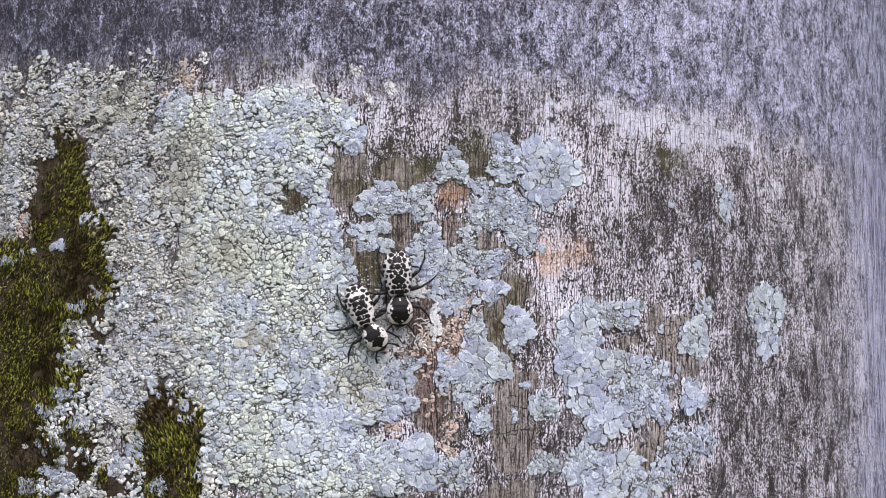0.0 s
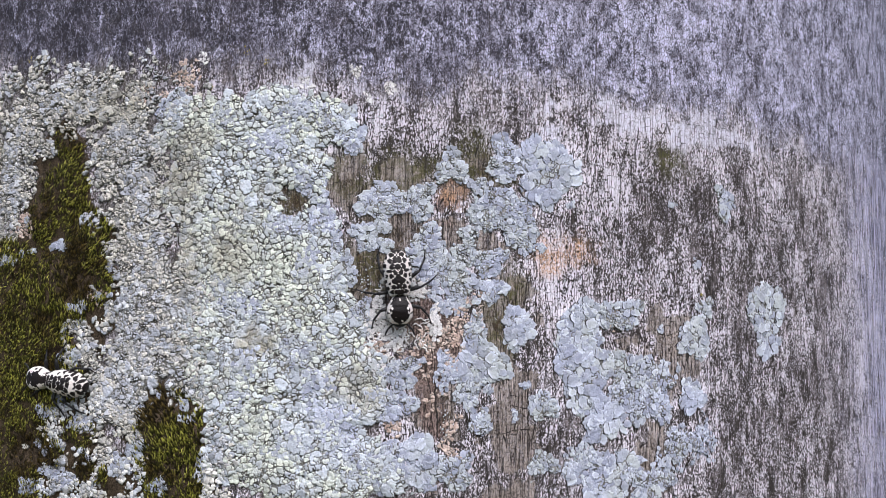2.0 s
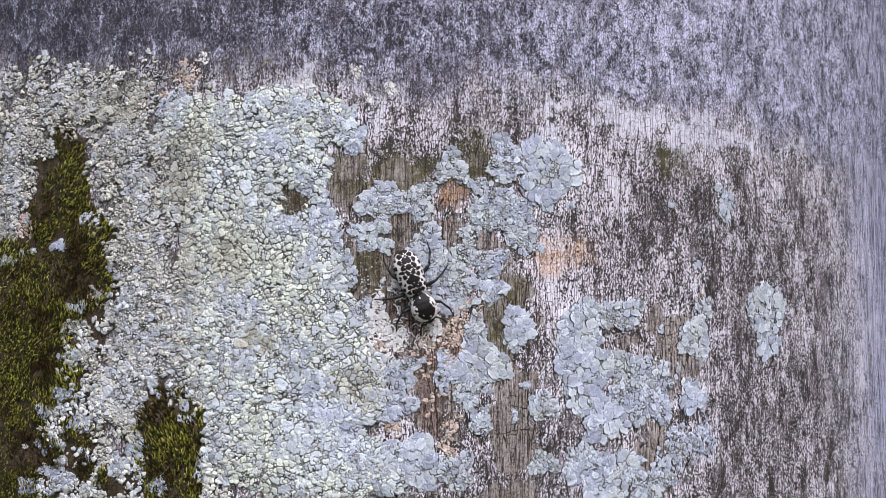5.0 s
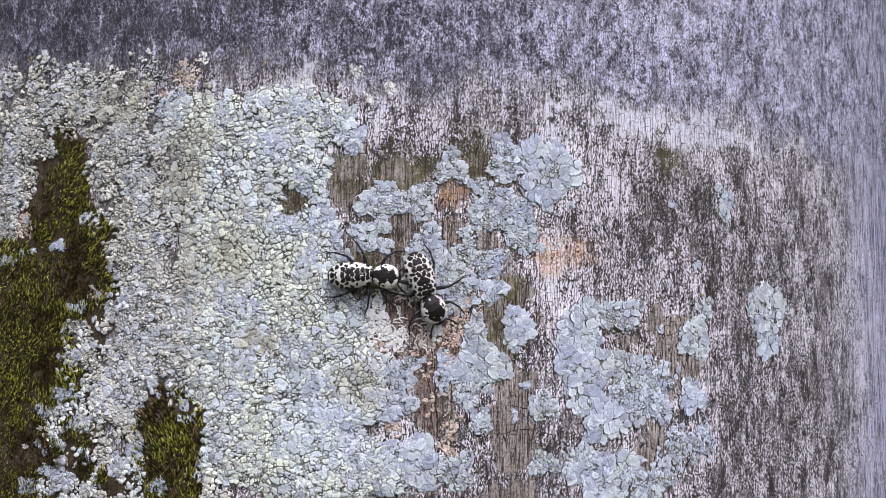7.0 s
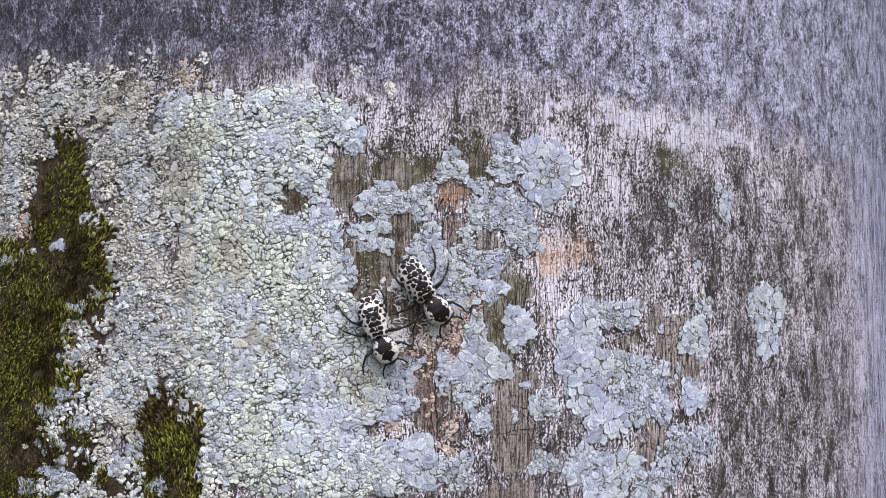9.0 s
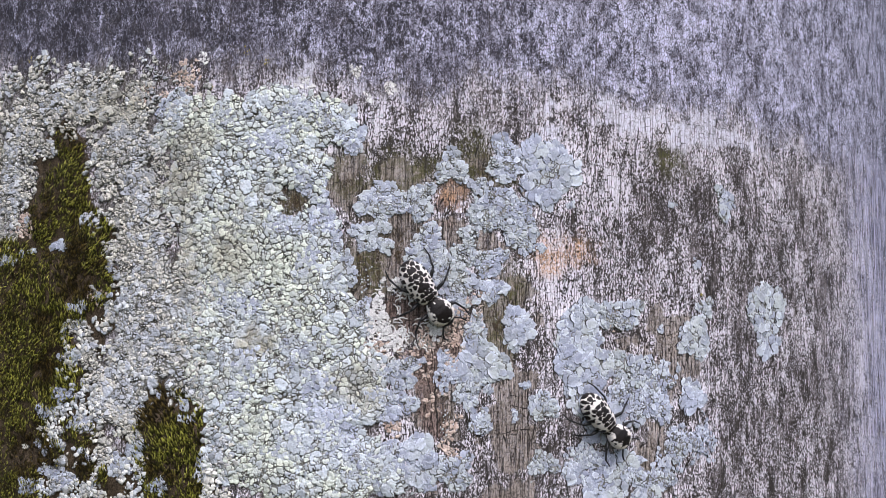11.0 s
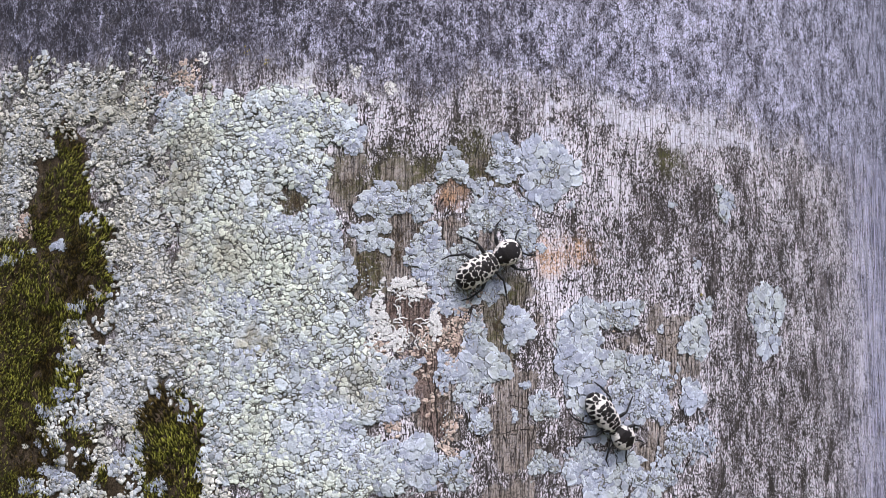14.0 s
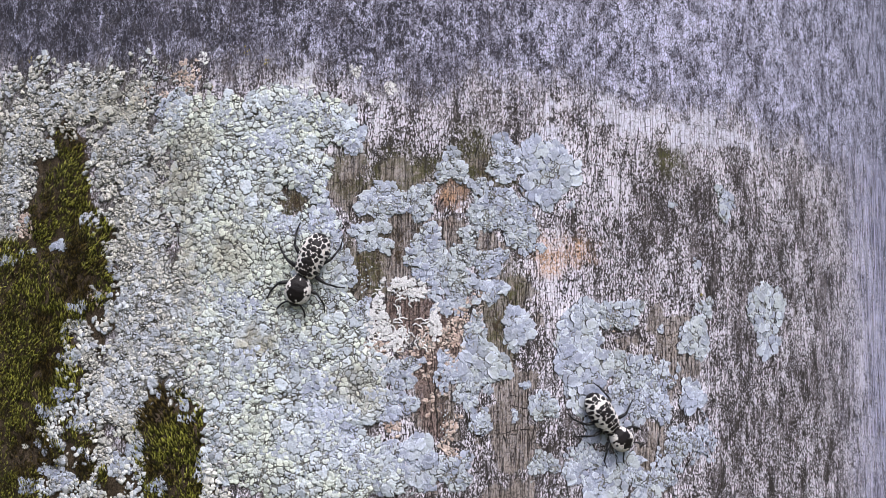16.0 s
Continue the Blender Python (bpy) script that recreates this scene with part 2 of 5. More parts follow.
# near-black to grey, paints the shade in the seams between scales
SEAM_SHADE = plain_material("lichen_seam_shade", (0.030, 0.028, 0.025), (0.28, 0.275, 0.25), 330.0, 0.85, 0.15)
# lobes' black underside and painted shadow outline; also colours the crack tubes
SHADE_LINE = plain_material("underside_shade_line", (0.015, 0.013, 0.012), (0.06, 0.05, 0.045), 900.0, 0.8, 0.2)
BLEACHED = plain_material("bleached_lichen", (0.50, 0.48, 0.47), (0.90, 0.88, 0.88), 900.0, 0.8, 0.2)
SALMON = plain_material("salmon_crust", (0.33, 0.235, 0.19), (0.66, 0.54, 0.47), 500.0, 0.85, 0.2)
YELLOW = plain_material("mustard_lichen", (0.24, 0.20, 0.04), (0.40, 0.33, 0.07), 900.0, 0.8, 0.2)
MOSS = moss_material()
SHELL = beetle_material()
LIMB = plain_material("black_chitin", (0.006, 0.006, 0.007), (0.018, 0.017, 0.018), 1500.0, 0.40, 0.3)
END_GRAIN = plain_material("end_grain", (0.12, 0.10, 0.085), (0.34, 0.31, 0.29), 40.0, 0.9, 0.2)
TURF = plain_material("turf", (0.035, 0.045, 0.015), (0.10, 0.095, 0.04), 6.0, 0.9, 0.2)


# ---- noise and patches on the plan ----
def lattice(ix, iy, seed):
    h = (ix.astype(np.int64) * 374761393 + iy.astype(np.int64) * 668265263 + seed * 974634721) & 0xFFFFFFFF
    h = ((h ^ (h >> 13)) * 1274126177) & 0xFFFFFFFF
    return ((h ^ (h >> 16)) & 0xFFFF) / 65535.0


def smooth_noise(x, y, seed=0, octaves=4, rough=0.55):
    """Fractal value noise, about -1 to 1."""
    total, amp, norm = 0.0, 1.0, 0.0
    for o in range(octaves):
        ix, iy = np.floor(x), np.floor(y)
        fx, fy = x - ix, y - iy
        fx, fy = fx * fx * (3 - 2 * fx), fy * fy * (3 - 2 * fy)
        a, b = lattice(ix, iy, seed + o), lattice(ix + 1, iy, seed + o)
        c, d = lattice(ix, iy + 1, seed + o), lattice(ix + 1, iy + 1, seed + o)
        total = total + amp * ((a + (b - a) * fx) * (1 - fy) + (c + (d - c) * fx) * fy)
        norm, amp = norm + amp, amp * rough
        x, y = x * 2.03 + 5.1, y * 2.03 + 2.7
    return (total / norm - 0.5) * 2.4


def step(x, lo, hi):
    t = np.clip((x - lo) / (hi - lo), 0, 1)
    return t * t * (3 - 2 * t)


def patch_field(u, v, patches, seed, ragged=0.30, grain=6.0):
    """Above 0 inside a union of ragged ovals (u, v, half width, half height)."""
    best = np.full(np.shape(u), -9.0)
    for cu, cv, ru, rv in patches:
        best = np.maximum(best, (1 - np.hypot((u - cu) / ru, (v - cv) / rv)) * min(ru, rv) / 8.0)
    return best + ragged * smooth_noise(u / grain, v / grain, seed)


GREEN_CRUST = [
    (-48.5, 31.3, 11.9, 8.9), (-29.9, 32.1, 15.3, 9.2), (-14.5, 32.9, 7.2, 6.9), (-35.7, 16.6, 21.6, 12.1), (-19.9, 22.5, 7.2, 6.8),
    (-39.9, -4.5, 13.1, 19.5), (-24.8, -5.3, 15.8, 14.2), (-15.2, 2.9, 5.7, 7.5), (-27.5, -25.3, 22.5, 17.6), (-12.0, -17.9, 7.4, 8.9),
    (-25.7, -45.7, 19.3, 18.8), (-15.2, -57.2, 20.5, 10.1), (-8.1, -37.0, 11.0, 11.7), (-39.4, -29.7, 10.6, 16.2)]
GREY_GRAINS = [
    (-82.4, 41.5, 27.6, 8.8), (-101.1, 36.4, 12.1, 13.8), (-107.6, 23.9, 7.5, 13.0), (-68.9, 29.7, 10.2, 18.7), (-66.4, 4.9, 11.7, 18.4),
    (-60.8, -17.8, 13.0, 19.5), (-66.7, -37.3, 14.8, 11.9), (-80.5, -53.9, 10.4, 8.9), (-71.7, -61.0, 15.0, 5.9), (-51.6, -32.7, 9.4, 8.9),
    (-50.3, -22.3, 9.4, 13.4), (-43.4, -57.4, 4.6, 8.7), (-87.0, -45.0, 8.0, 11.0), (-89.0, -61.0, 8.0, 8.0), (-79.0, -28.0, 6.0, 8.0)]
MOSS_MATS = [
    (-87.9, 19.6, 6.5, 12.6), (-80.8, 0.7, 8.0, 10.8), (-90.3, -11.5, 18.7, 11.6), (-97.0, -23.9, 13.6, 12.3), (-104.5, -39.4, 16.5, 21.0),
    (-104.0, -60.5, 14.0, 13.5), (-104.5, -17.6, 12.2, 12.6), (-103.5, -2.8, 10.0, 7.1), (-95.8, 7.3, 5.8, 6.3), (-84.5, -37.0, 4.0, 3.6), (-81.0, -51.0, 4.0, 3.0), (-88.0, -56.0, 4.5, 4.0), (-72.0, -61.0, 5.0, 3.6), (-78.0, -60.0, 3.6, 3.0)]
MOSS_CUSHION = [(-53.5, -50.3, 11.0, 12.3), (-52.2, -60.5, 10.2, 8.7)]
WORN_CRUST = [(-53.0, 19.9, 7.2, 10.7), (-50.1, 0.1, 4.1, 15.1), (-72.6, 39.3, 6.9, 6.3), (-40.0, 0.0, 4.6, 9.0), (-51.6, 29.1, 4.8, 3.1), (-3.7, -37.0, 5.9, 4.4)]
GAPS = [(-22.0, 12.0, 6.6, 4.1), (-53.5, -50.3, 10.0, 11.1), (-52.2, -60.5, 9.3, 7.2), (-61.8, 34.9, 2.6, 9.3)]
BARE_WOOD = [
    (-2.5, -7.5, 5.9, 8.9), (-22.0, 12.3, 6.8, 4.2), (36.0, -47.7, 7.0, 19.2), (8.3, -18.6, 6.3, 7.4), (34.7, -17.8, 4.4, 9.1),
    (77.1, -56.7, 7.4, 9.2), (-7.1, 16.5, 6.0, 9.1), (4.9, 4.5, 10.5, 9.0), (15.5, -37.1, 4.2, 16.2),
    (20.0, 13.9, 3.1, 4.6), (84.4, -30.3, 7.8, 12.7), (20.0, 7.0, 7.7, 5.3), (29.6, 2.6, 3.7, 4.6), (7.9, 19.0, 6.8, 4.6), (37.0, -13.3, 5.4, 6.1),
    (70.1, -26.1, 3.6, 2.5), (30.7, -22.3, 3.7, 7.5), (29.3, 18.7, 6.3, 4.6), (3.5, -6.0, 8.9, 7.5)]
DIRT_FILM = [
    (-2.5, -7.5, 5.6, 8.6), (-22.0, 12.3, 6.9, 4.2), (3.4, 3.0, 9.3, 3.6), (33.1, -19.3, 3.4, 7.2), (-4.1, 16.5, 6.0, 3.3), (30.9, 20.3, 4.1, 4.6),
    (40.4, 3.6, 4.8, 4.0), (17.0, -38.6, 2.4, 8.8), (17.7, 7.0, 4.0, 2.7), (31.0, -23.8, 2.8, 5.4), (29.6, 2.1, 2.2, 2.7), (4.9, -1.5, 5.1, 3.3)]
OLIVE_FILM = [
    (25.5, 27.1, 7.0, 5.4), (-2.5, -4.5, 5.2, 9.0), (32.3, -19.3, 3.4, 6.8), (-10.9, 24.1, 3.7, 3.8), (84.9, 27.1, 6.0, 3.0),
    (-22.0, 12.0, 4.5, 3.0), (4.8, 22.7, 6.0, 3.0), (-1.1, 17.3, 7.5, 2.7), (26.2, 20.1, 3.9, 3.1), (24.7, 21.6, 3.4, 5.2), (33.3, 19.6, 2.9, 2.8), (36.3, -11.8, 3.8, 6.1), (10.1, 21.3, 5.1, 3.7)]
ORANGE_STAIN = [(46.5, -2.1, 4.3, 4.9), (56.0, 0.9, 3.4, 3.1), (19.3, 14.6, 2.5, 4.0)]
BLEACHED_WOOD = [
    (80.0, 36.0, 14.0, 4.5), (48.0, 35.9, 5.8, 4.4), (50.0, -8.5, 8.3, 20.0), (188.2, -12.6, 15.7, 29.5),
    (-1.9, 24.9, 3.0, 4.6), (83.4, -30.3, 3.1, 14.3), (58.8, 18.3, 10.4, 14.3), (133.7, 13.6, 4.1, 7.1),
    (20.1, 32.3, 9.3, 3.9), (183.5, -55.0, 10.8, 20.7)]
SPARSE_GRAINS = [(-84.0, -44.0, 9.0, 14.0), (-86.0, -60.0, 11.0, 10.0), (-66.0, -60.0, 8.0, 7.0), (-76.0, -16.0, 4.0, 12.0)]
GRIMY_WOOD = [(2.0, 14.0, 26.0, 20.0), (25.0, 22.0, 18.0, 12.0), (25.0, -40.0, 20.0, 26.0), (112.0, -40.0, 42.0, 34.0), (88.0, 6.0, 34.0, 22.0), (140.0, -60.0, 30.0, 25.0), (60.0, 14.0, 12.0, 10.0), (128.0, -5.0, 18.0, 30.0)]
CHALKY_WOOD = [(72.0, 38.6, 8.0, 3.6), (86.0, 37.2, 9.0, 3.6), (99.0, 36.0, 8.0, 3.4), (48.0, 35.9, 3.2, 3.6), (111.0, 34.5, 8.0, 2.6), (-6.2, 47.4, 0.9, 1.6), (-20.2, 44.4, 1.2, 1.5)]
RUSSET_WOOD = [(9.0, -14.0, 7.5, 6.0), (10.0, -20.0, 6.0, 5.0), (14.5, -38.0, 3.6, 14.0), (18.0, -22.0, 6.0, 8.0), (1.5, -17.0, 3.0, 2.6), (20.0, 14.0, 3.0, 4.0), (13.0, -30.0, 6.0, 7.0)]
SALMON_CRUST = [(22.5, -19.5, 4.2, 3.2), (20.5, -24.5, 4.0, 3.6), (26.0, -12.8, 2.0, 1.3), (13.0, -24.5, 3.6, 3.0), (10.5, -28.5, 3.0, 2.2), (19.5, -32.0, 2.2, 2.6), (12.5, -33.5, 1.8, 2.0), (65.0, -18.9, 2.3, 2.0),
                (4.0, -46.6, 1.6, 1.6), (20.2, -46.5, 1.6, 2.4), (19.0, -52.5, 2.2, 2.6), (15.0, -41.0, 1.4, 2.6), (-100.4, 7.0, 2.8, 3.0), (-76.3, -12.0, 2.0, 2.8), (-52.1, 47.0, 2.6, 3.0), (-62.0, 42.0, 1.8, 2.6),
                (-49.5, -22.0, 0.9, 0.9), (89.5, -40.6, 1.0, 1.4), (0.0, -26.0, 1.8, 1.8)]
CHALK_SPOTS = [(-6.2, 47.2, 0.8, 1.5), (-20.2, 44.6, 1.3, 1.6), (-47.0, 51.0, 0.8, 0.9), (-2.5, 41.0, 0.7, 0.7), (3.2, 43.4, 1.0, 1.0)]


def mask(u, v, patches, seed, ragged=0.30, grain=6.0, soft=0.18):
    return step(patch_field(u, v, patches, seed, ragged, grain), -soft, soft)


def green_cover(u, v):
    f = patch_field(u, v, GREEN_CRUST, 11, 0.32, 7.0)
    return np.minimum(f, -patch_field(u, v, GAPS, 12, 0.45, 3.0))


def grey_cover(u, v):
    f = patch_field(u, v, GREY_GRAINS, 21, 0.38, 7.0)
    return np.minimum(f, -patch_field(u, v, MOSS_CUSHION, 12, 0.2, 3.0))


def moss_cover(u, v):
    return np.maximum(patch_field(u, v, MOSS_MATS, 31, 0.55, 6.0), patch_field(u, v, MOSS_CUSHION, 32, 0.25, 4.0))


def rise(u, v):
    """Height of the face over the true cylinder, in millimetres."""
    h = 0.9 * smooth_noise(u / 45, v / 110, 41, 3) + 0.22 * smooth_noise(u / 2.2, v / 16, 42, 3)
    h = h + 0.5 * step(green_cover(u, v), -0.1, 0.5) + 0.4 * step(grey_cover(u, v), -0.1, 0.5)
    return h + 1.6 * step(moss_cover(u, v), 0.0, 1.0)


def on_face(u, v, h=0.0):
    """Places in metres on the post for arrays u, v, h in millimetres."""
    a = u / 1000 / RADIUS
    r = RADIUS + h / 1000
    return np.stack([r * np.sin(a), -r * np.cos(a), EYE_HEIGHT + v / 1000 + 0 * a], -1)


def axes_at(u):
    """Tangent, up and outward directions on the post."""
    a = np.asarray(u) / 1000 / RADIUS
    o = 0 * a
    return (np.stack([np.cos(a), np.sin(a), o], -1), np.stack([o, o, o + 1], -1), np.stack([np.sin(a), -np.cos(a), o], -1))


def mesh_of(name, verts, faces, mat, smooth=True):
    me = bpy.data.meshes.new(name)
    verts, faces = np.asarray(verts, np.float32), np.asarray(faces, np.int32)
    me.vertices.add(len(verts))
    me.vertices.foreach_set("co", verts.ravel())
    n, k = faces.shape
    me.loops.add(n * k)
    me.loops.foreach_set("vertex_index", faces.ravel())
    me.polygons.add(n)
    me.polygons.foreach_set("loop_start", np.arange(0, n * k, k, dtype=np.int32))
    me.update(calc_edges=True)
    me.polygons.foreach_set("use_smooth", np.full(n, smooth))
    me.materials.append(mat)
    return me


def part(name, bm, mat, parent, label=""):
    """Links a bmesh, or a mesh, as one object under a thing or a part."""
    me = bm
    if isinstance(bm, bmesh.types.BMesh):
        me = bpy.data.meshes.new(name)
        bm.to_mesh(me)
        bm.free()
        for poly in me.polygons:
            poly.use_smooth = True
        me.materials.append(mat)
    ob = new(name, me)
    ob.parent = parent
    return tagged(ob, label)


def grid_faces(rows, cols):
    i = np.arange(rows * cols).reshape(rows, cols)
    return np.stack([i[:-1, :-1], i[:-1, 1:], i[1:, 1:], i[1:, :-1]], -1).reshape(-1, 4)


# ---- ground ----
def ground():
    bm = bmesh.new()
    bmesh.ops.create_grid(bm, x_segments=40, y_segments=40, size=300)
    for w in bm.verts:
        w.co.z = 0.15 * noise.noise(w.co * 0.05) if w.co.length > 4 else 0
    me = bpy.data.meshes.new("ground")
    bm.to_mesh(me)
    bm.free()
    me.materials.append(TURF)
    tagged(new("ground", me), "rough short turf round the foot of the post", "ground", kind="structure")


# ---- the post ----
def post():
    ring = 2 * math.pi * RADIUS * 1000
    us = np.concatenate([np.arange(-120, 185, 0.8), np.arange(185, 275, 1.2), np.linspace(275, ring - 120, 90)])
    vs = np.concatenate([np.linspace(-1300 - 100, -96, 40), np.arange(-95, 90, 0.8), np.arange(90, 135, 1.5),
                         np.linspace(140, 1500, 40)])
    u, v = np.meshgrid(us, vs)
    fade = step(u, -150, -119) * (1 - step(u, 262, 275))
    h = rise(u, v) * fade
    verts = on_face(u, v, h).reshape(-1, 3)
    me = mesh_of("wooden_post", verts, grid_faces(len(vs), len(us)), WOOD)
    uvs = me.uv_layers.new(name="plan")
    loops = np.empty(len(me.loops), np.int32)
    me.loops.foreach_get("vertex_index", loops)
    flat = np.stack([u.ravel(), v.ravel()], -1).astype(np.float32)
    uvs.data.foreach_set("uv", flat[loops].ravel())
    edge = v - (E_TOP[0] + E_TOP[1] * u) + 7 * smooth_noise(u / 14, v / 22, 51)
    wide = smooth_noise(u / 5, v / 9, 52)
    grimy = np.maximum.reduce([np.exp(-((u - cu) / ru) ** 2 - ((v - cv) / rv) ** 2) for cu, cv, ru, rv in GRIMY_WOOD])
    fields = {
        "grimy": grimy * (0.8 + 0.5 * smooth_noise(u / 12, v / 16, 58)),
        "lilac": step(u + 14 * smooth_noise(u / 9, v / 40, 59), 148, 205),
        "chalk": 0.95 * mask(u, v, CHALKY_WOOD, 60, 1.0, 6.0, 0.7),
        "russet": mask(u, v, RUSSET_WOOD, 61, 0.5, 4.0, 0.35),
        "dark": step(edge, -13, 11) * (0.92 + 0.08 * wide) * (1 - 0.5 * mask(u, v, BLEACHED_WOOD, 53, 0.8, 7.0, 0.6)),
        # far right of the upper band loses its pale tone, painting the shading there
        "pale": np.maximum(mask(u, v, BLEACHED_WOOD, 53, 0.8, 7.0, 0.6), 0.9 * step(edge, 2, 12) * step(u, 0, 110) * (1 - 0.9 * step(u, 140, 215))),
        "brown": mask(u, v, BARE_WOOD, 54, 0.85, 5.0, 0.5),
        "olive": mask(u, v, OLIVE_FILM, 55, 0.5, 4.0, 0.4),
        "orange": mask(u, v, ORANGE_STAIN, 56, 0.45, 3.0, 0.35),
        "soil": np.maximum(0.95 * mask(u, v, SPARSE_GRAINS, 71, 0.5, 4.0, 0.4), np.maximum(step(moss_cover(u, v), -0.6, 0.0), 0.5 * mask(u, v, DIRT_FILM, 57, 0.6, 4.0, 0.6))),
        "crust": np.maximum(step(green_cover(u, v), -0.05, 0.15), 0.75 * step(grey_cover(u, v), -0.2, 0.3))}
    for name, data in fields.items():
        at = me.attributes.new(name, "FLOAT", "POINT")
        at.data.foreach_set("value", np.clip(data, 0, 1).astype(np.float32).ravel())
    top = bmesh.new()
    rings = [[top.verts.new((r * math.cos(a), r * math.sin(a), EYE_HEIGHT + 1.5 + 0.02 * (1 - r / RADIUS)))
              for a in np.linspace(0, 2 * math.pi, 64, endpoint=False)] for r in (RADIUS, 0.7 * RADIUS, 0.35 * RADIUS, 0.02)]
    for q, w in zip(rings, rings[1:]):
        for k in range(64):
            top.faces.new((q[k], q[(k + 1) % 64], w[(k + 1) % 64], w[k]))
    top.faces.new(rings[-1])
    body = tagged(new("wooden_post", me), "thick weathered grey wooden post, cracked and grown with lichen", "post", kind="structure")
    part("post_top", top, END_GRAIN, body)
    return body


E_TOP = (45.5, -0.045)


# cracks: from u, v to u, v, half width and lift
UPPER_CRACKS = [
    (50.9, 63.8, 74.4, 62.8, 0.06, 0.0), (74.4, 62.8, 121.0, 65.4, 0.045, 0.0), (74.4, 62.8, 74.6, 54.7, 0.13, 0.0), (74.6, 54.7, 74.1, 48.1, 0.08, 0.0),
    (62.3, 71.8, 62.2, 53.8, 0.10, 0.0), (44.6, 60.4, 45.3, 48.4, 0.10, 0.0), (60.8, 32.7, 60.9, 13.6, 0.09, 0.0), (-61.6, 27.9, -61.6, 16.3, 0.14, 0.35),
    (-39.8, 67.6, -40.5, 55.1, 0.09, 0.0), (-22.7, 64.2, -22.1, 53.3, 0.09, 0.0), (-0.7, 61.2, -1.0, 44.1, 0.09, 0.0), (30.3, 67.3, 30.8, 58.4, 0.10, 0.0),
    (4.7, 64.5, 6.5, 56.7, 0.08, 0.0),
]
LOWER_CRACKS = [
    (-5.3, 16.5, -5.2, -4.5, 0.11, 0.0), (17.3, 9.2, 17.7, -4.4, 0.16, 0.3), (43.4, 0.6, 43.3, -29.9, 0.10, 0.0), (100.6, 10.7, 101.1, -2.6, 0.20, 0.0),
    (40.9, -29.9, 40.8, -53.8, 0.14, 0.0), (36.1, -41.8, 43.2, -42.2, 0.09, 0.0), (30.6, -49.1, 39.9, -47.8, 0.09, 0.0), (15.2, -29.7, 16.2, -50.3, 0.22, 0.0),
    (-55.6, 10.5, -53.9, 7.4, 0.16, 0.35), (-53.9, 7.4, -51.1, -4.4, 0.12, 0.35), (89.0, -4.6, 87.5, -25.6, 0.09, 0.0), (48.2, -20.8, 48.3, -62.9, 0.10, 0.0),
    (29.1, -29.8, 29.3, -57.9, 0.10, 0.0), (19.3, 16.9, 19.7, 3.2, 0.10, 0.0),
]


def cracks(parent):
    """Hairline drying cracks: thin dark tubes half sunk in the face of the post."""
    rng = np.random.default_rng(66)
    for u0, v0, u1, v1, wide, lift in UPPER_CRACKS + LOWER_CRACKS:
        n = max(6, int(math.hypot(u1 - u0, v1 - v0) / 0.6))
        s = np.linspace(0, 1, n)
        du = 0.5 * smooth_noise(s * n / 5, 0 * s + u0, 7, 3) + rng.normal(0, 0.05, n)
        dv = 0.4 * smooth_noise(s * n / 5, 0 * s + v0, 8, 3)
        u, v = u0 + (u1 - u0) * s + du, v0 + (v1 - v0) * s + dv
        pts = [Vector(c) for c in on_face(u, v, rise(u, v) + lift)]
        width = wide / 1000 * (0.25 + np.abs(np.sin(np.pi * (0.08 + 0.84 * s))) * rng.uniform(0.6, 1.3, n))
        part("crack", tube(pts, [float(w) for w in width], 5), SHADE_LINE, parent)


# ---- crusts of many granules ----
def scatter(lo_u, hi_u, lo_v, hi_v, gap, seed):
    rng = np.random.default_rng(seed)
    gu, gv = np.meshgrid(np.arange(lo_u, hi_u, gap), np.arange(lo_v, hi_v, gap * 0.87))
    gu = gu + gap * 0.5 * (np.arange(len(gu)) % 2)[:, None]
    return (gu + rng.uniform(-0.36, 0.36, gu.shape) * gap).ravel(), (gv + rng.uniform(-0.36, 0.36, gv.shape) * gap).ravel(), rng


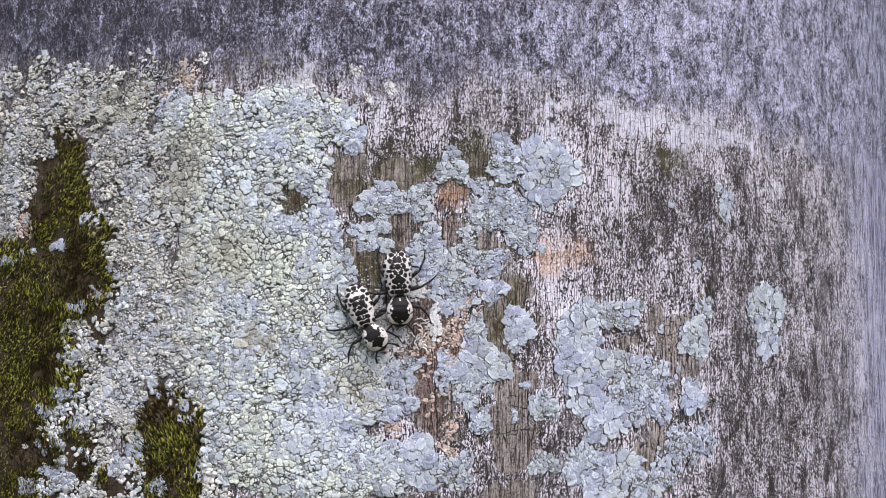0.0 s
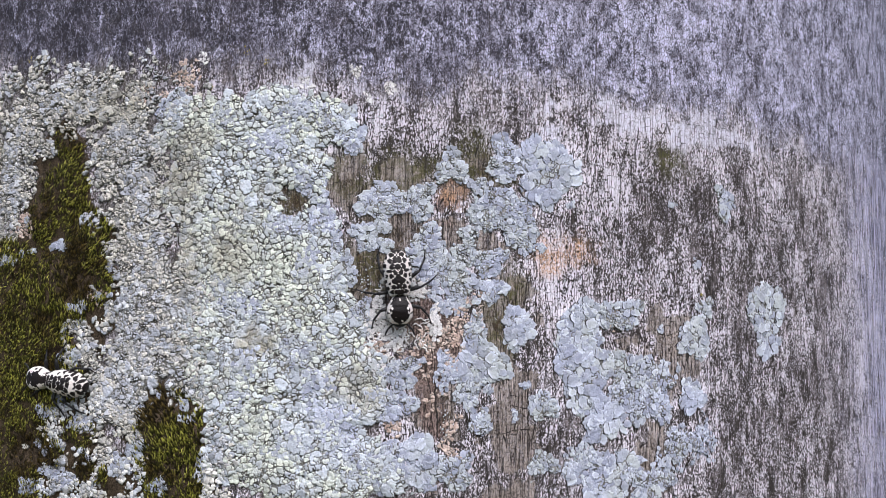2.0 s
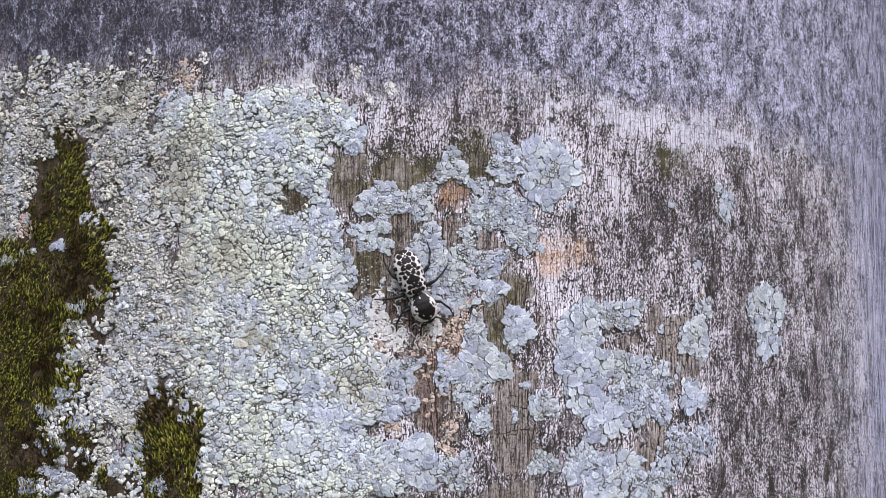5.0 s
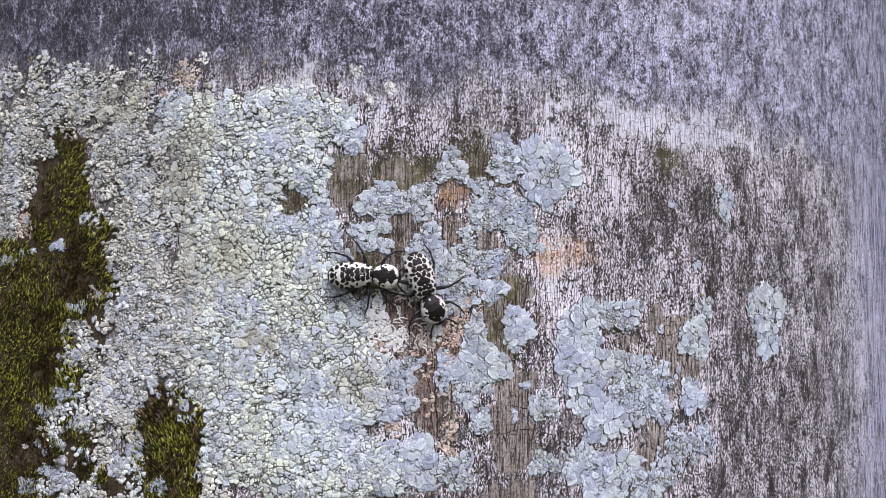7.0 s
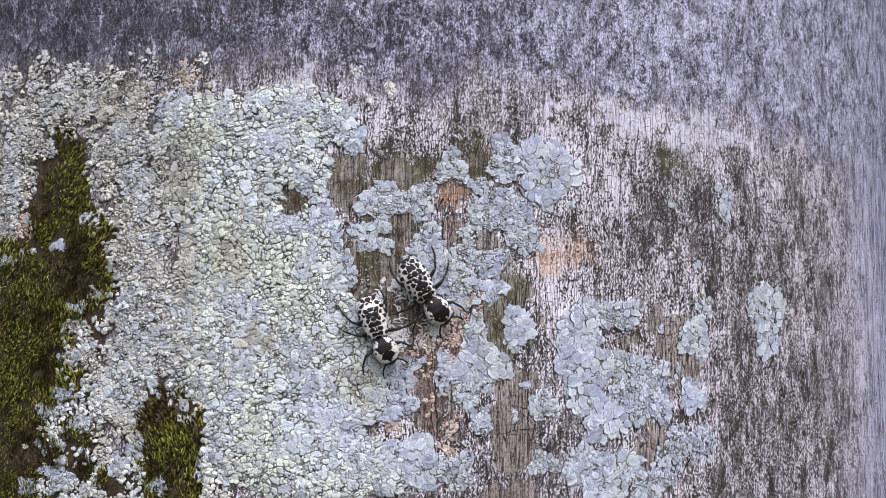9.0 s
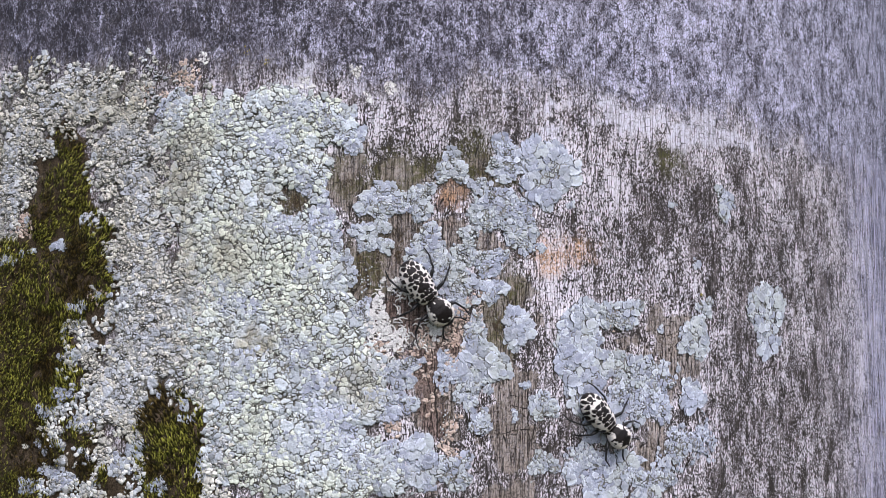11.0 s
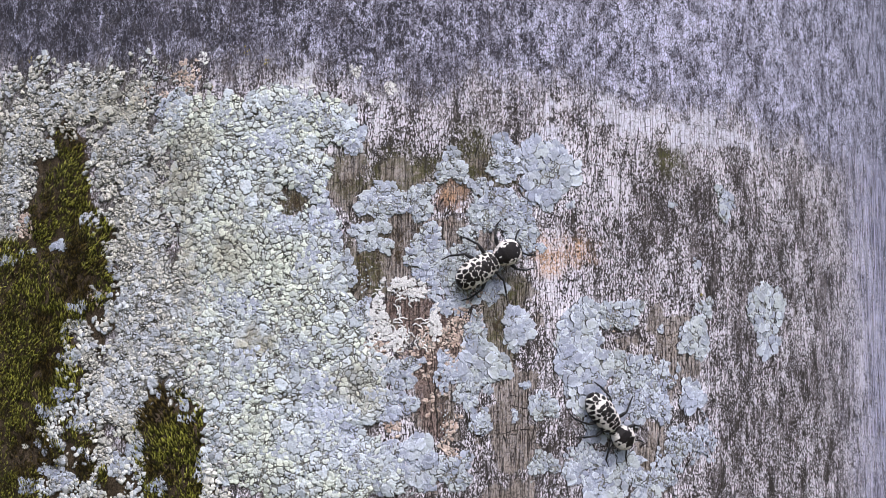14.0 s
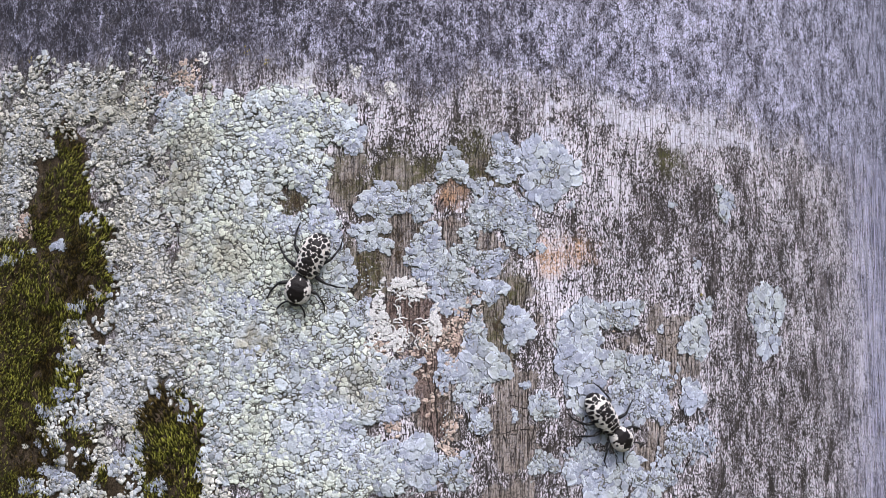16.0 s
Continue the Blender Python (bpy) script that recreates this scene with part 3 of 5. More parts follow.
def domes(u, v, size, height, rng, segments=8, lift=0.0):
    """Lobed flattened domes on the post as one mesh's vertices and triangles."""
    n = len(u)
    th = np.linspace(0, 2 * np.pi, segments, endpoint=False)[None, :] + rng.uniform(0, 6.3, (n, 1))
    out = 1 + (0.22 * np.sin(5 * th + rng.uniform(0, 6.3, (n, 1))) if segments > 11 else 0) + 0.20 * np.sin(2 * th + rng.uniform(0, 6.3, (n, 1))) + 0.16 * np.sin(3 * th + rng.uniform(0, 6.3, (n, 1)))
    out = out + rng.uniform(-0.10, 0.10, out.shape)
    base = rise(u, v) + lift
    tilt_u, tilt_v = rng.normal(0, 0.22, (n, 1)), rng.normal(0, 0.22, (n, 1))
    rings = []
    for k, z in ((0.0, 1.0), (0.62, 0.90), (1.0, 0.42), (0.90, -0.7)):
        du = k * out * size[:, None] * np.cos(th)
        dv = k * out * size[:, None] * np.sin(th)
        bump = 1 + (0.16 * rng.normal(size=du.shape) if 0 < k < 1 and z > 0 else 0)
        hh = base[:, None] + z * height[:, None] * bump + du * tilt_u + dv * tilt_v
        if k == 0.0:
            rings.append(on_face(u, v, hh[:, 0])[:, None, :])
        else:
            rings.append(on_face(u[:, None] + du, v[:, None] + dv, hh))
    verts = np.concatenate(rings, 1)
    s = segments
    i, j = np.arange(s), (np.arange(s) + 1) % s
    f = [np.stack([0 * i, 1 + i, 1 + j], -1)]
    for r in range(2):
        a, b = 1 + r * s, 1 + (r + 1) * s
        f += [np.stack([a + i, b + i, b + j], -1), np.stack([a + i, b + j, a + j], -1)]
    f = np.concatenate(f)
    faces = (f[None] + (np.arange(n) * verts.shape[1])[:, None, None]).reshape(-1, 3)
    return verts.reshape(-1, 3), faces


def scales(u, v, pitch, seed, live, flat, spread):
    """The topmost of crowded, overlapping lobed scales at each place: its height (-1 for none) and its own random number."""
    x, y = u / pitch, v / pitch
    ix, iy = np.floor(x).astype(int), np.floor(y).astype(int)
    x0, y0 = ix.min() - 1, iy.min() - 1
    jx, jy = np.meshgrid(np.arange(x0, ix.max() + 2), np.arange(y0, iy.max() + 2))
    rnd = [lattice(jx, jy, seed + k) for k in range(7)]
    cx, cy = jx + 0.5 + 0.9 * (rnd[0] - 0.5), jy + 0.5 + 0.9 * (rnd[1] - 0.5)
    size, turn = spread + 0.34 * rnd[2], 2 * np.pi * rnd[3]
    alive = live(cx * pitch, cy * pitch, rnd[6]) > 0
    top, own = np.full(x.shape, -1.0), np.zeros(x.shape)
    for dx in (-1, 0, 1):
        for dy in (-1, 0, 1):
            at = (iy + dy - y0, ix + dx - x0)
            ex, ey, way = x - cx[at], y - cy[at], turn[at]
            ang = np.arctan2(ey, ex) - way
            reach = size[at] * (0.80 + 0.20 * np.sqrt(np.abs(np.cos(1.5 * ang))) + 0.10 * np.cos(2 * ang) + 0.06 * np.cos(7 * ang + 3 * way))
            q = np.hypot(ex, ey) / reach
            z = 0.55 * rnd[4][at] + 0.32 * (ex * np.cos(way) + ey * np.sin(way))
            z = z + (1 - flat) * 0.45 * np.sqrt(np.clip(1 - q * q, 0, 1)) + flat * q * (0.12 * q + 0.06 * np.cos(5 * ang))
            z = z - 0.30 * step(q, 0.78, 1.0)
            win = alive[at] & (q < 1) & (z > top)
            top, own = np.where(win, z, top), np.where(win, 0.02 + 0.98 * rnd[5][at], own)
    return top, own


def growth(name, span, cover, layers, mat, seed, label, pore=0.15, edges=SEAM_SHADE, limit=0.55, spread=0.58, origin=None, group=""):
    """A crust of crowded scales with crevices, their shade painted along the seams; layers: pitch, flatness, height,
    lift, and where they live.
    """
    u, v = np.meshgrid(np.arange(span[0], span[1], pore), np.arange(span[2], span[3], pore))
    shape = u.shape
    near = (cover(u, v) > -limit).ravel()
    u, v = u.ravel(), v.ravel()
    pu, pv = u[near], v[near]
    wu = pu + 0.48 * smooth_noise(pu / 0.85, pv / 0.85, seed, 3, 0.7) + 0.9 * smooth_noise(pu / 7, pv / 7, seed + 9, 2)
    wv = pv + 0.48 * smooth_noise(pu / 0.85, pv / 0.85, seed + 1, 3, 0.7) + 0.9 * smooth_noise(pu / 7, pv / 7, seed + 8, 2)
    best, own, blue = np.full(pu.shape, -9.0), np.zeros(pu.shape), np.zeros(pu.shape)
    for i, (pitch, flat, tall, lift, live) in enumerate(layers):
        z, mine = scales(wu, wv, pitch, seed + 20 * i + 20, live, flat, spread)
        z = np.where(z > -1, lift + tall * z, -9.0)
        own, blue = np.where(z > best, mine, own), np.where(z > best, flat, blue)
        best = np.maximum(best, z)
    worn = np.maximum(step(smooth_noise(pu / 14, pv / 20, seed + 5, 3), 0.45, 0.9), 0.9 * mask(pu, pv, WORN_CRUST, seed + 6, 0.5, 5.0, 0.6))
    there = best > -8
    h = np.where(there, 0.10 + best * (1 - 0.4 * worn) + 0.22 * smooth_noise(pu / 4, pv / 4, seed + 4, 3)
                 + 0.09 * smooth_noise(pu / 0.45, pv / 0.45, seed + 3, 2), -0.25)
    high, alive = np.full(u.shape, -0.25), np.zeros(u.shape, bool)
    high[near], alive[near] = h, there
    mine = np.zeros(u.shape)
    mine[near] = own
    mine = mine.reshape(shape)
    seam = np.zeros(shape, bool)
    seam[:-1] |= mine[:-1] != mine[1:]
    seam[:, :-1] |= mine[:, :-1] != mine[:, 1:]
    high = high - 0.16 * (seam.ravel() & alive)
    faces = grid_faces(*shape)
    faces = faces[alive[faces].any(1)]
    # noise picks the seam faces that get the painted shade
    shade_noise = smooth_noise(u / 2.6, v / 2.6, seed + 7, 3)[faces[:, 0]]
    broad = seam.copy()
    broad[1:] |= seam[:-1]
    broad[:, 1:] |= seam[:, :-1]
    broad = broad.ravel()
    edge = (np.ptp(mine.ravel()[faces], axis=1) > 0) & ((np.ptp(high[faces], axis=1) > 0.30) | (shade_noise > -0.12))
    edge |= broad[faces].all(1) & (shade_noise > 0.30)
    used, inverse = np.unique(faces, return_inverse=True)
    au, av = u[used], v[used]
    verts = on_face(au, av, rise(au, av) + high[used])
    me = mesh_of(name, verts if origin is None else verts - origin, inverse.reshape(-1, 4), mat)
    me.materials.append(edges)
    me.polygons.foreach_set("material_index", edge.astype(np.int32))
    for key, data in (("own", own), ("worn", worn), ("blue", blue)):
        whole = np.zeros(u.shape, np.float32)
        whole[near] = data
        at = me.attributes.new(key, "FLOAT", "POINT")
        at.data.foreach_set("value", whole[used])
    ob = new(name, me)
    if origin is not None:
        ob.location = origin
    return tagged(ob, label, "lichen", group, "stuff" if origin is None else "")


def crusts():
    def bluer(u, v):
        return smooth_noise(u / 13, v / 13, 64, 3) + 0.55 * step(u, -25, 5) + 0.5 * (1 - step(green_cover(u, v), 0.2, 0.7)) - 0.35

    growth("green_lichen_crust", (-75, 45, -80, 62), green_cover,
           [(1.30, 0.25, 0.62, 0.0, lambda u, v, r: green_cover(u, v) + 0.25 * (r - 0.5)),
            (0.85, 0.1, 0.48, -0.14, lambda u, v, r: green_cover(u, v) + 0.3 * (r - 0.6)),
            (2.3, 1.0, 0.66, 0.16, lambda u, v, r: np.minimum(green_cover(u, v) + 0.35 * (r - 0.5), bluer(u, v) + 1.1 * (r - 0.65)))],
           CRUST, 101, "pale green and blue-grey lichen crust of crowded scalloped scales on the post")

    def beside_moss(u, v):
        holes = 0.9 * step(smooth_noise(u / 3.2, v / 4.0, 68, 3), 0.0, 0.5) * np.maximum(0.30 + 0.70 * step(v, -15, 12), step(moss_cover(u, v), -1.1, -0.2))
        holes = holes + 0.85 * mask(u, v, SPARSE_GRAINS, 70, 0.6, 3.0, 0.4) * step(smooth_noise(u / 2.6, v / 2.6, 72, 3), -0.35, 0.1)
        return -holes + np.minimum(grey_cover(u, v) + 0.1, np.minimum(0.10 - moss_cover(u, v), 0.40 - green_cover(u, v)))

    growth("grey_lichen_grains", (-125, -28, -85, 64), beside_moss,
           [(1.15, 0.1, 0.75, 0.0, lambda u, v, r: beside_moss(u, v) + 0.9 * (r - 0.5)),
            (0.75, 0.0, 0.70, -0.05, lambda u, v, r: beside_moss(u, v) + 0.8 * (r - 0.55)),
            (1.9, 1.0, 0.80, 0.20, lambda u, v, r: beside_moss(u, v) + smooth_noise(u / 9, v / 9, 69, 2) + 1.2 * (r - 0.95))],
           GREY_CRUST, 141, "whitish grey lichen grains crowding beside the moss", limit=1.1, spread=0.50)

    def salmon(u, v):
        return patch_field(u, v, SALMON_CRUST, 62, 0.30, 2.2)

    growth("salmon_lichen_crust", (-108, 95, -62, 55), salmon,
           [(0.85, 0.8, 0.34, 0.0, lambda u, v, r: salmon(u, v) + 0.5 * (r - 0.65))], SALMON, 181,
           "flaking salmon-pink lichen crust on brown wood", 0.13, limit=0.5)

    def chalky(u, v):
        return patch_field(u, v, CHALK_SPOTS, 63, 0.10, 1.5)

    growth("chalky_lichen_spots", (-50, 102, -30, 55), chalky,
           [(0.9, 0.8, 0.26, 0.0, lambda u, v, r: chalky(u, v) + 0.1 * r)], BLEACHED, 191,
           "chalky white lichen spots on dark wood", 0.13, limit=0.4, spread=0.66)
    u, v, rng = scatter(-125, -38, -85, 60, 1.0, 104)
    clump = smooth_noise(u / 4, v / 4, 67, 3) + 0.5 * step(-v, 0, 50)
    keep = (grey_cover(u, v) > -0.35) & (clump > 0.30 + 0.7 * rng.random(len(u))) & (moss_cover(u, v) < 0.12) & (green_cover(u, v) < 0.1)
    u, v = u[keep], v[keep]
    size = rng.uniform(0.22, 0.75, len(u))
    vt, fc = domes(u, v, size, 0.32 * size, rng, 12, rng.uniform(0.2, 0.6, len(u)))
    tagged(new("whitish_lichen_grains", mesh_of("whitish_lichen_grains", vt, fc, FLAKES)),
           "loose whitish lichen flakes over grey crust beside the moss", "lichen", kind="stuff")
    # sparse grains on the bare wood between the rosettes
    u, v, rng = scatter(-42, 130, -78, 45, 1.0, 103)
    w = smooth_noise(u / 9, v / 9, 65) + 0.25 * smooth_noise(u / 2.5, v / 2.5, 66) - 0.006 * (u - 20)
    keep = (w > 0.55) & (green_cover(u, v) < 0)
    u, v = u[keep], v[keep]
    size = rng.uniform(0.10, 0.32, len(u))
    vt, fc = domes(u, v, size, 0.22 * size, rng, 12, 0.03)
    tagged(new("scattered_lichen_grains", mesh_of("scattered_lichen_grains", vt, fc, LOBES)),
           "scattered pale lichen grains on bare grey wood", "lichen", kind="stuff")


# ---- leafy lichens ----
def lobe_mesh(seed, n=40, mat=None):
    """A fan-shaped lobe, 1 unit in radius: crenate, thin, with a slightly raised rim."""
    rng = np.random.default_rng(seed)
    th = np.linspace(-np.pi, np.pi, n, endpoint=False)
    k = rng.uniform(8.0, 13.0)
    front = np.clip(np.cos(th * 0.5), 0, 1)
    warp = th + 0.25 * np.sin(2 * th + rng.uniform(0, 6.3))
    petal = np.abs(np.cos(0.5 * k * warp + rng.uniform(0, 3))) ** 0.62
    big = np.abs(np.cos(1.1 * warp + rng.uniform(-0.6, 0.6))) ** 0.7
    out = 0.42 + 0.16 * front + front * (0.27 * petal + 0.30 * big) + rng.uniform(-0.02, 0.02, n)
    verts = [np.array([[0.0, 0, 0.12]])]
    for r, z in ((0.55, 0.05), (0.88, 0.085), (1.0, 0.075), (1.05, -0.20)):
        wave = (0.06 * np.sin(2 * th + seed) + 0.09 * (petal - 0.6) * r) * r
        wave = wave + rng.uniform(-0.015, 0.015, n)
        verts.append(np.stack([1.12 * r * out * np.cos(th), 0.92 * r * out * np.sin(th), z + (wave if z > 0 else 0 * wave)], -1))
    verts = np.concatenate(verts)
    i, j = np.arange(n), (np.arange(n) + 1) % n
    f = [np.stack([0 * i, 1 + i, 1 + j], -1)]
    for r in range(3):
        a, b = 1 + r * n, 1 + (r + 1) * n
        f += [np.stack([a + i, b + i, b + j], -1), np.stack([a + i, b + j, a + j], -1)]
    me = mesh_of("lobe", verts, np.concatenate(f), mat or LOBES)
    # dark skirt: black lower surface, drawn out to paint a shadow outline
    me.materials.append(SHADE_LINE)
    me.polygons.foreach_set("material_index", np.repeat([0, 1], [5 * n, 2 * n]).astype(np.int32))
    at = me.attributes.new("rim", "FLOAT", "POINT")
    at.data.foreach_set("value", np.repeat([0.0, 0.25, 0.75, 1.0, 1.0], [1, n, n, n, n]).astype(np.float32))
    return me


LOBE_SHAPES = [lobe_mesh(200 + i) for i in range(18)]
SMALL_LOBES = [lobe_mesh(270 + i, 22) for i in range(12)]
WHITE_LOBES = [lobe_mesh(240 + i, 19, BLEACHED) for i in range(10)]


def face_matrix(u, v, h, turn, tip, lean, size):
    t, b, n = (Vector(a) for a in axes_at(float(u)))
    frame3 = Matrix((t, b, n)).transposed().to_4x4()
    spot = Vector(on_face(np.float64(u), np.float64(v), np.float64(h)))
    return Matrix.Translation(spot) @ frame3 @ Euler((lean, tip, turn), "XYZ").to_matrix().to_4x4() @ Matrix.Diagonal(
        (size / 1000, size / 1000, size / 1000, 1))


def rosette(u0, v0, ru, rv, seed, lobe=1.35, full=1.0, label="blue-grey leafy lichen rosette with scalloped lobes on wood",
            shapes=LOBE_SHAPES):
    """A leafy lichen: a folded thallus with a few granules, ringed by overlapping lobes that point outwards."""
    rng = np.random.default_rng(seed)
    lobe = 0.86 * lobe if lobe > 1.0 else lobe

    uneven = 0.6 if lobe > 1.4 else 1.0

    def outline(ang):
        return 0.98 + uneven * (0.28 * np.sin(3 * ang + seed) + 0.16 * np.sin(5 * ang + 2 * seed))

    mid = on_face(np.float64(u0), np.float64(v0), np.float64(0))
    thin = full < 0.7 or shapes is not LOBE_SHAPES or min(ru, rv) < 1.6
    if thin:
        n = max(5, int(ru * rv * 1.3))
        r, a = np.sqrt(rng.random(n)) * 0.72, rng.uniform(0, 6.3, n)
        size = rng.uniform(0.16, 0.42, n)
        vt, fc = domes(u0 + ru * r * np.cos(a), v0 + rv * r * np.sin(a), size, 0.40 * size, rng, 7, rng.uniform(0.1, 0.4, n))
        heart = new("leafy_lichen", mesh_of("leafy_lichen", vt - mid, fc, LOBES if shapes is LOBE_SHAPES else BLEACHED))
        heart.location = mid
        tagged(heart, label, "lichen", "leafy lichens on the post")
    else:
        def inside(u, v, r=0.5):
            x, y = (u - u0) / ru, (v - v0) / rv
            return (outline(np.arctan2(y, x)) + 0.25 * (r - 0.5) - 0.30 * lobe / min(ru, rv) - np.hypot(x, y)) * min(ru, rv)

        def hollow(u, v, r):
            return np.minimum(inside(u, v, r), smooth_noise(u / 3.0, v / 3.0, seed + 3, 2) + 0.6 * (r - 0.6))

        heart = growth("leafy_lichen", (u0 - 1.5 * ru, u0 + 1.5 * ru, v0 - 1.5 * rv, v0 + 1.5 * rv), inside,
                       [(1.6 * lobe, 1.0, 0.46, 0.14, inside), (0.85 * lobe, 0.8, 0.36, 0.0, inside)] + [(0.75, 0.1, 0.45, 0.16, hollow)] * (lobe < 1.45),
                       LOBES, 1000 + 40 * seed, label, 0.16, limit=2.5, origin=mid, group="leafy lichens on the post")
    back = Matrix.Translation(-Vector(mid))
    ring = 1.0
    level = 0
    while ring > 0.12:
        girth = math.pi * (ru + rv) * ring
        count = max(4, int(girth / (lobe * (0.80 if level < 2 else 0.75))))
        turn0 = rng.uniform(0, 6.3)
        for i in range(count):
            if rng.random() > full * (0.92 if level == 0 else 0.72 if thin else 0.40 if level == 1 else 0.08):
                continue
            ang = turn0 + 2 * math.pi * (i + rng.uniform(-0.3, 0.3)) / count
            wob = float(outline(ang)) + rng.uniform(-0.12, 0.12)
            size = 0.92 * lobe * rng.uniform(0.60, 1.35) * (1.0 if level == 0 else 0.95 if level == 1 else 0.80)
            rr = max(0.05, ring * wob)
            uu, vv = u0 + (ru * rr - 0.8 * size) * math.cos(ang), v0 + (rv * rr - 0.8 * size) * math.sin(ang)
            h = float(rise(np.float64(uu), np.float64(vv))) + (0.08, 0.26, 0.34)[min(level, 2)] + rng.uniform(0, 0.16)
            m = face_matrix(uu, vv, h, ang + rng.normal(0, 0.35), rng.normal(0.03, 0.05), rng.normal(0, 0.06), size)
            kit = SMALL_LOBES if size < 0.9 and shapes is LOBE_SHAPES else shapes
            ob = new("lobe", kit[rng.integers(len(kit))])
            ob.parent = heart
            ob.matrix_local = back @ m
        ring -= lobe * (0.95 if level < 2 else 0.75) / max(ru, rv)
        level += 1
    return heart


def leafy_lichens():
    big = "broad blue-grey leafy lichen with scalloped margins on cracked wood"
    rosette(46.7, 22.0, 8.3, 9.1, 1, 2.2, 1.0, big)
    rosette(36.5, 24.4, 6.1, 5.3, 2, 1.35)
    rosette(20.0, 22.0, 4.2, 4.0, 3, 1.2)
    rosette(-0.8, 12.0, 3.9, 4.2, 4, 1.4)
    rosette(4.0, 12.7, 2.9, 3.9, 84, 1.3)
    rosette(1.3, 6.0, 1.9, 1.7, 85, 1.0)
    rosette(11.1, 12.5, 4.1, 4.7, 5, 1.4)
    rosette(-2.8, 3.6, 3.4, 3.8, 6, 1.15)
    rosette(2.2, 0.9, 1.9, 2.0, 7, 0.9)
    rosette(31.7, 12.3, 7.6, 5.8, 8, 1.25)
    rosette(38.8, 6.9, 4.5, 4.9, 9, 1.15)
    rosette(13.5, 0.1, 5.1, 5.4, 10, 1.2)
    rosette(19.3, -5.9, 7.3, 6.3, 11, 1.2, 0.8)
    rosette(30.2, -3.3, 4.7, 3.3, 12, 1.3)
    rosette(30.5, -10.6, 3.9, 2.7, 13, 1.15)
    rosette(37.8, -21.1, 4.0, 5.7, 14, 1.7)
    rosette(28.1, -30.5, 7.2, 5.7, 15, 2.2, 1.0, big)
    rosette(26.4, -21.1, 2.8, 3.6, 16, 1.1)
    rosette(56.2, -21.6, 6.4, 7.4, 17, 2.0, 1.0, big)
    rosette(66.1, -17.0, 8.9, 3.7, 18, 1.3, 0.85)
    rosette(57.2, -33.8, 7.8, 9.5, 19, 2.1, 1.0, big)
    rosette(73.0, -35.2, 9.5, 7.5, 20, 1.5, 1.0, "crowded blue-grey and green leafy lichen with curled lobes")
    rosette(63.4, -45.7, 6.2, 5.5, 21, 2.4)
    rosette(77.5, -41.5, 6.3, 6.2, 22, 1.3)
    rosette(93.2, -23.6, 5.4, 5.5, 23, 1.8)
    rosette(97.2, -15.0, 2.8, 2.5, 24, 0.9)
    rosette(123.5, -17.6, 7.6, 11.3, 25, 1.9, 1.0, "tall pale green-grey leafy lichen with ruffled lobes")
    rosette(106.2, 16.1, 3.2, 4.7, 26, 0.9, 0.7)
    rosette(91.3, -40.3, 4.1, 4.5, 27, 2.0)
    rosette(45.1, -41.9, 3.9, 3.0, 28, 1.2)
    rosette(27.6, -45.3, 2.6, 2.7, 29, 1.0)
    rosette(24.2, -38.7, 3.3, 3.8, 30, 1.0, 0.7)
    rosette(62.4, -60.5, 10.0, 6.3, 31, 1.9, 1.0, big)
    rosette(76.9, -64.1, 7.0, 4.6, 32, 1.2)
    rosette(87.7, -53.3, 5.5, 3.8, 33, 0.8, 0.7)
    rosette(45.0, -57.1, 4.2, 2.7, 34, 0.9, 0.7)
    rosette(10.3, -56.0, 6.2, 6.7, 35, 2.1, 1.0, big)
    rosette(1.1, -57.3, 7.3, 5.8, 36, 1.4)
    rosette(-6.9, 28.7, 3.3, 3.4, 37, 1.3)
    rosette(-12.5, 35.5, 5.4, 4.3, 38, 1.3)
    rosette(-18.4, 18.7, 3.9, 3.9, 39, 1.2)
    rosette(-9.9, -4.5, 3.6, 6.6, 40, 1.2)
    rosette(-14.2, 8.2, 3.3, 5.4, 41, 1.2)
    rosette(-3.9, -17.9, 3.3, 4.1, 42, 1.1, 0.8)
    rosette(5.8, -32.9, 5.0, 3.8, 43, 1.2)
    rosette(-11.0, -45.0, 6.4, 4.9, 44, 2.1, 0.9)
    rosette(3.6, -40.7, 5.9, 4.1, 45, 1.4, 0.8)
    rosette(-22.4, 37.8, 4.2, 4.0, 46, 1.1)
    rosette(-40.7, 35.0, 3.7, 3.7, 47, 1.3)
    rosette(-55.1, 38.5, 4.5, 3.7, 48, 1.2)
    rosette(20.0, -58.4, 5.4, 4.4, 49, 1.0, 0.7)
    rosette(-20.0, -26.7, 3.8, 4.4, 50, 1.2, 0.8)
    rosette(-40.5, -11.9, 3.7, 5.1, 51, 1.2, 0.7)
    rosette(-24.9, 5.9, 4.5, 3.6, 52, 1.1, 0.8)
    dying = "bleached white lichen with curled, broken lobes on brown wood"
    rosette(0.3, -18.8, 3.6, 5.0, 60, 0.70, 0.75, dying, WHITE_LOBES)
    rosette(5.0, -24.5, 3.3, 2.7, 80, 0.65, 0.6, dying, WHITE_LOBES)
    rosette(10.2, -11.9, 3.0, 1.8, 81, 0.6, 0.6, dying, WHITE_LOBES)
    rosette(15.5, -19.7, 1.8, 5.1, 61, 0.70, 0.5, dying, WHITE_LOBES)
    rosette(-0.1, -29.7, 3.8, 3.8, 62, 0.7, 0.5, dying, WHITE_LOBES)
    rosette(6.8, -9.3, 5.1, 2.1, 63, 0.65, 0.5, dying, WHITE_LOBES)
    rosette(82.3, -58.5, 5.0, 3.4, 65, 0.75, 0.6)
    rosette(94.8, -52.8, 5.0, 6.3, 66, 0.6, 0.4)
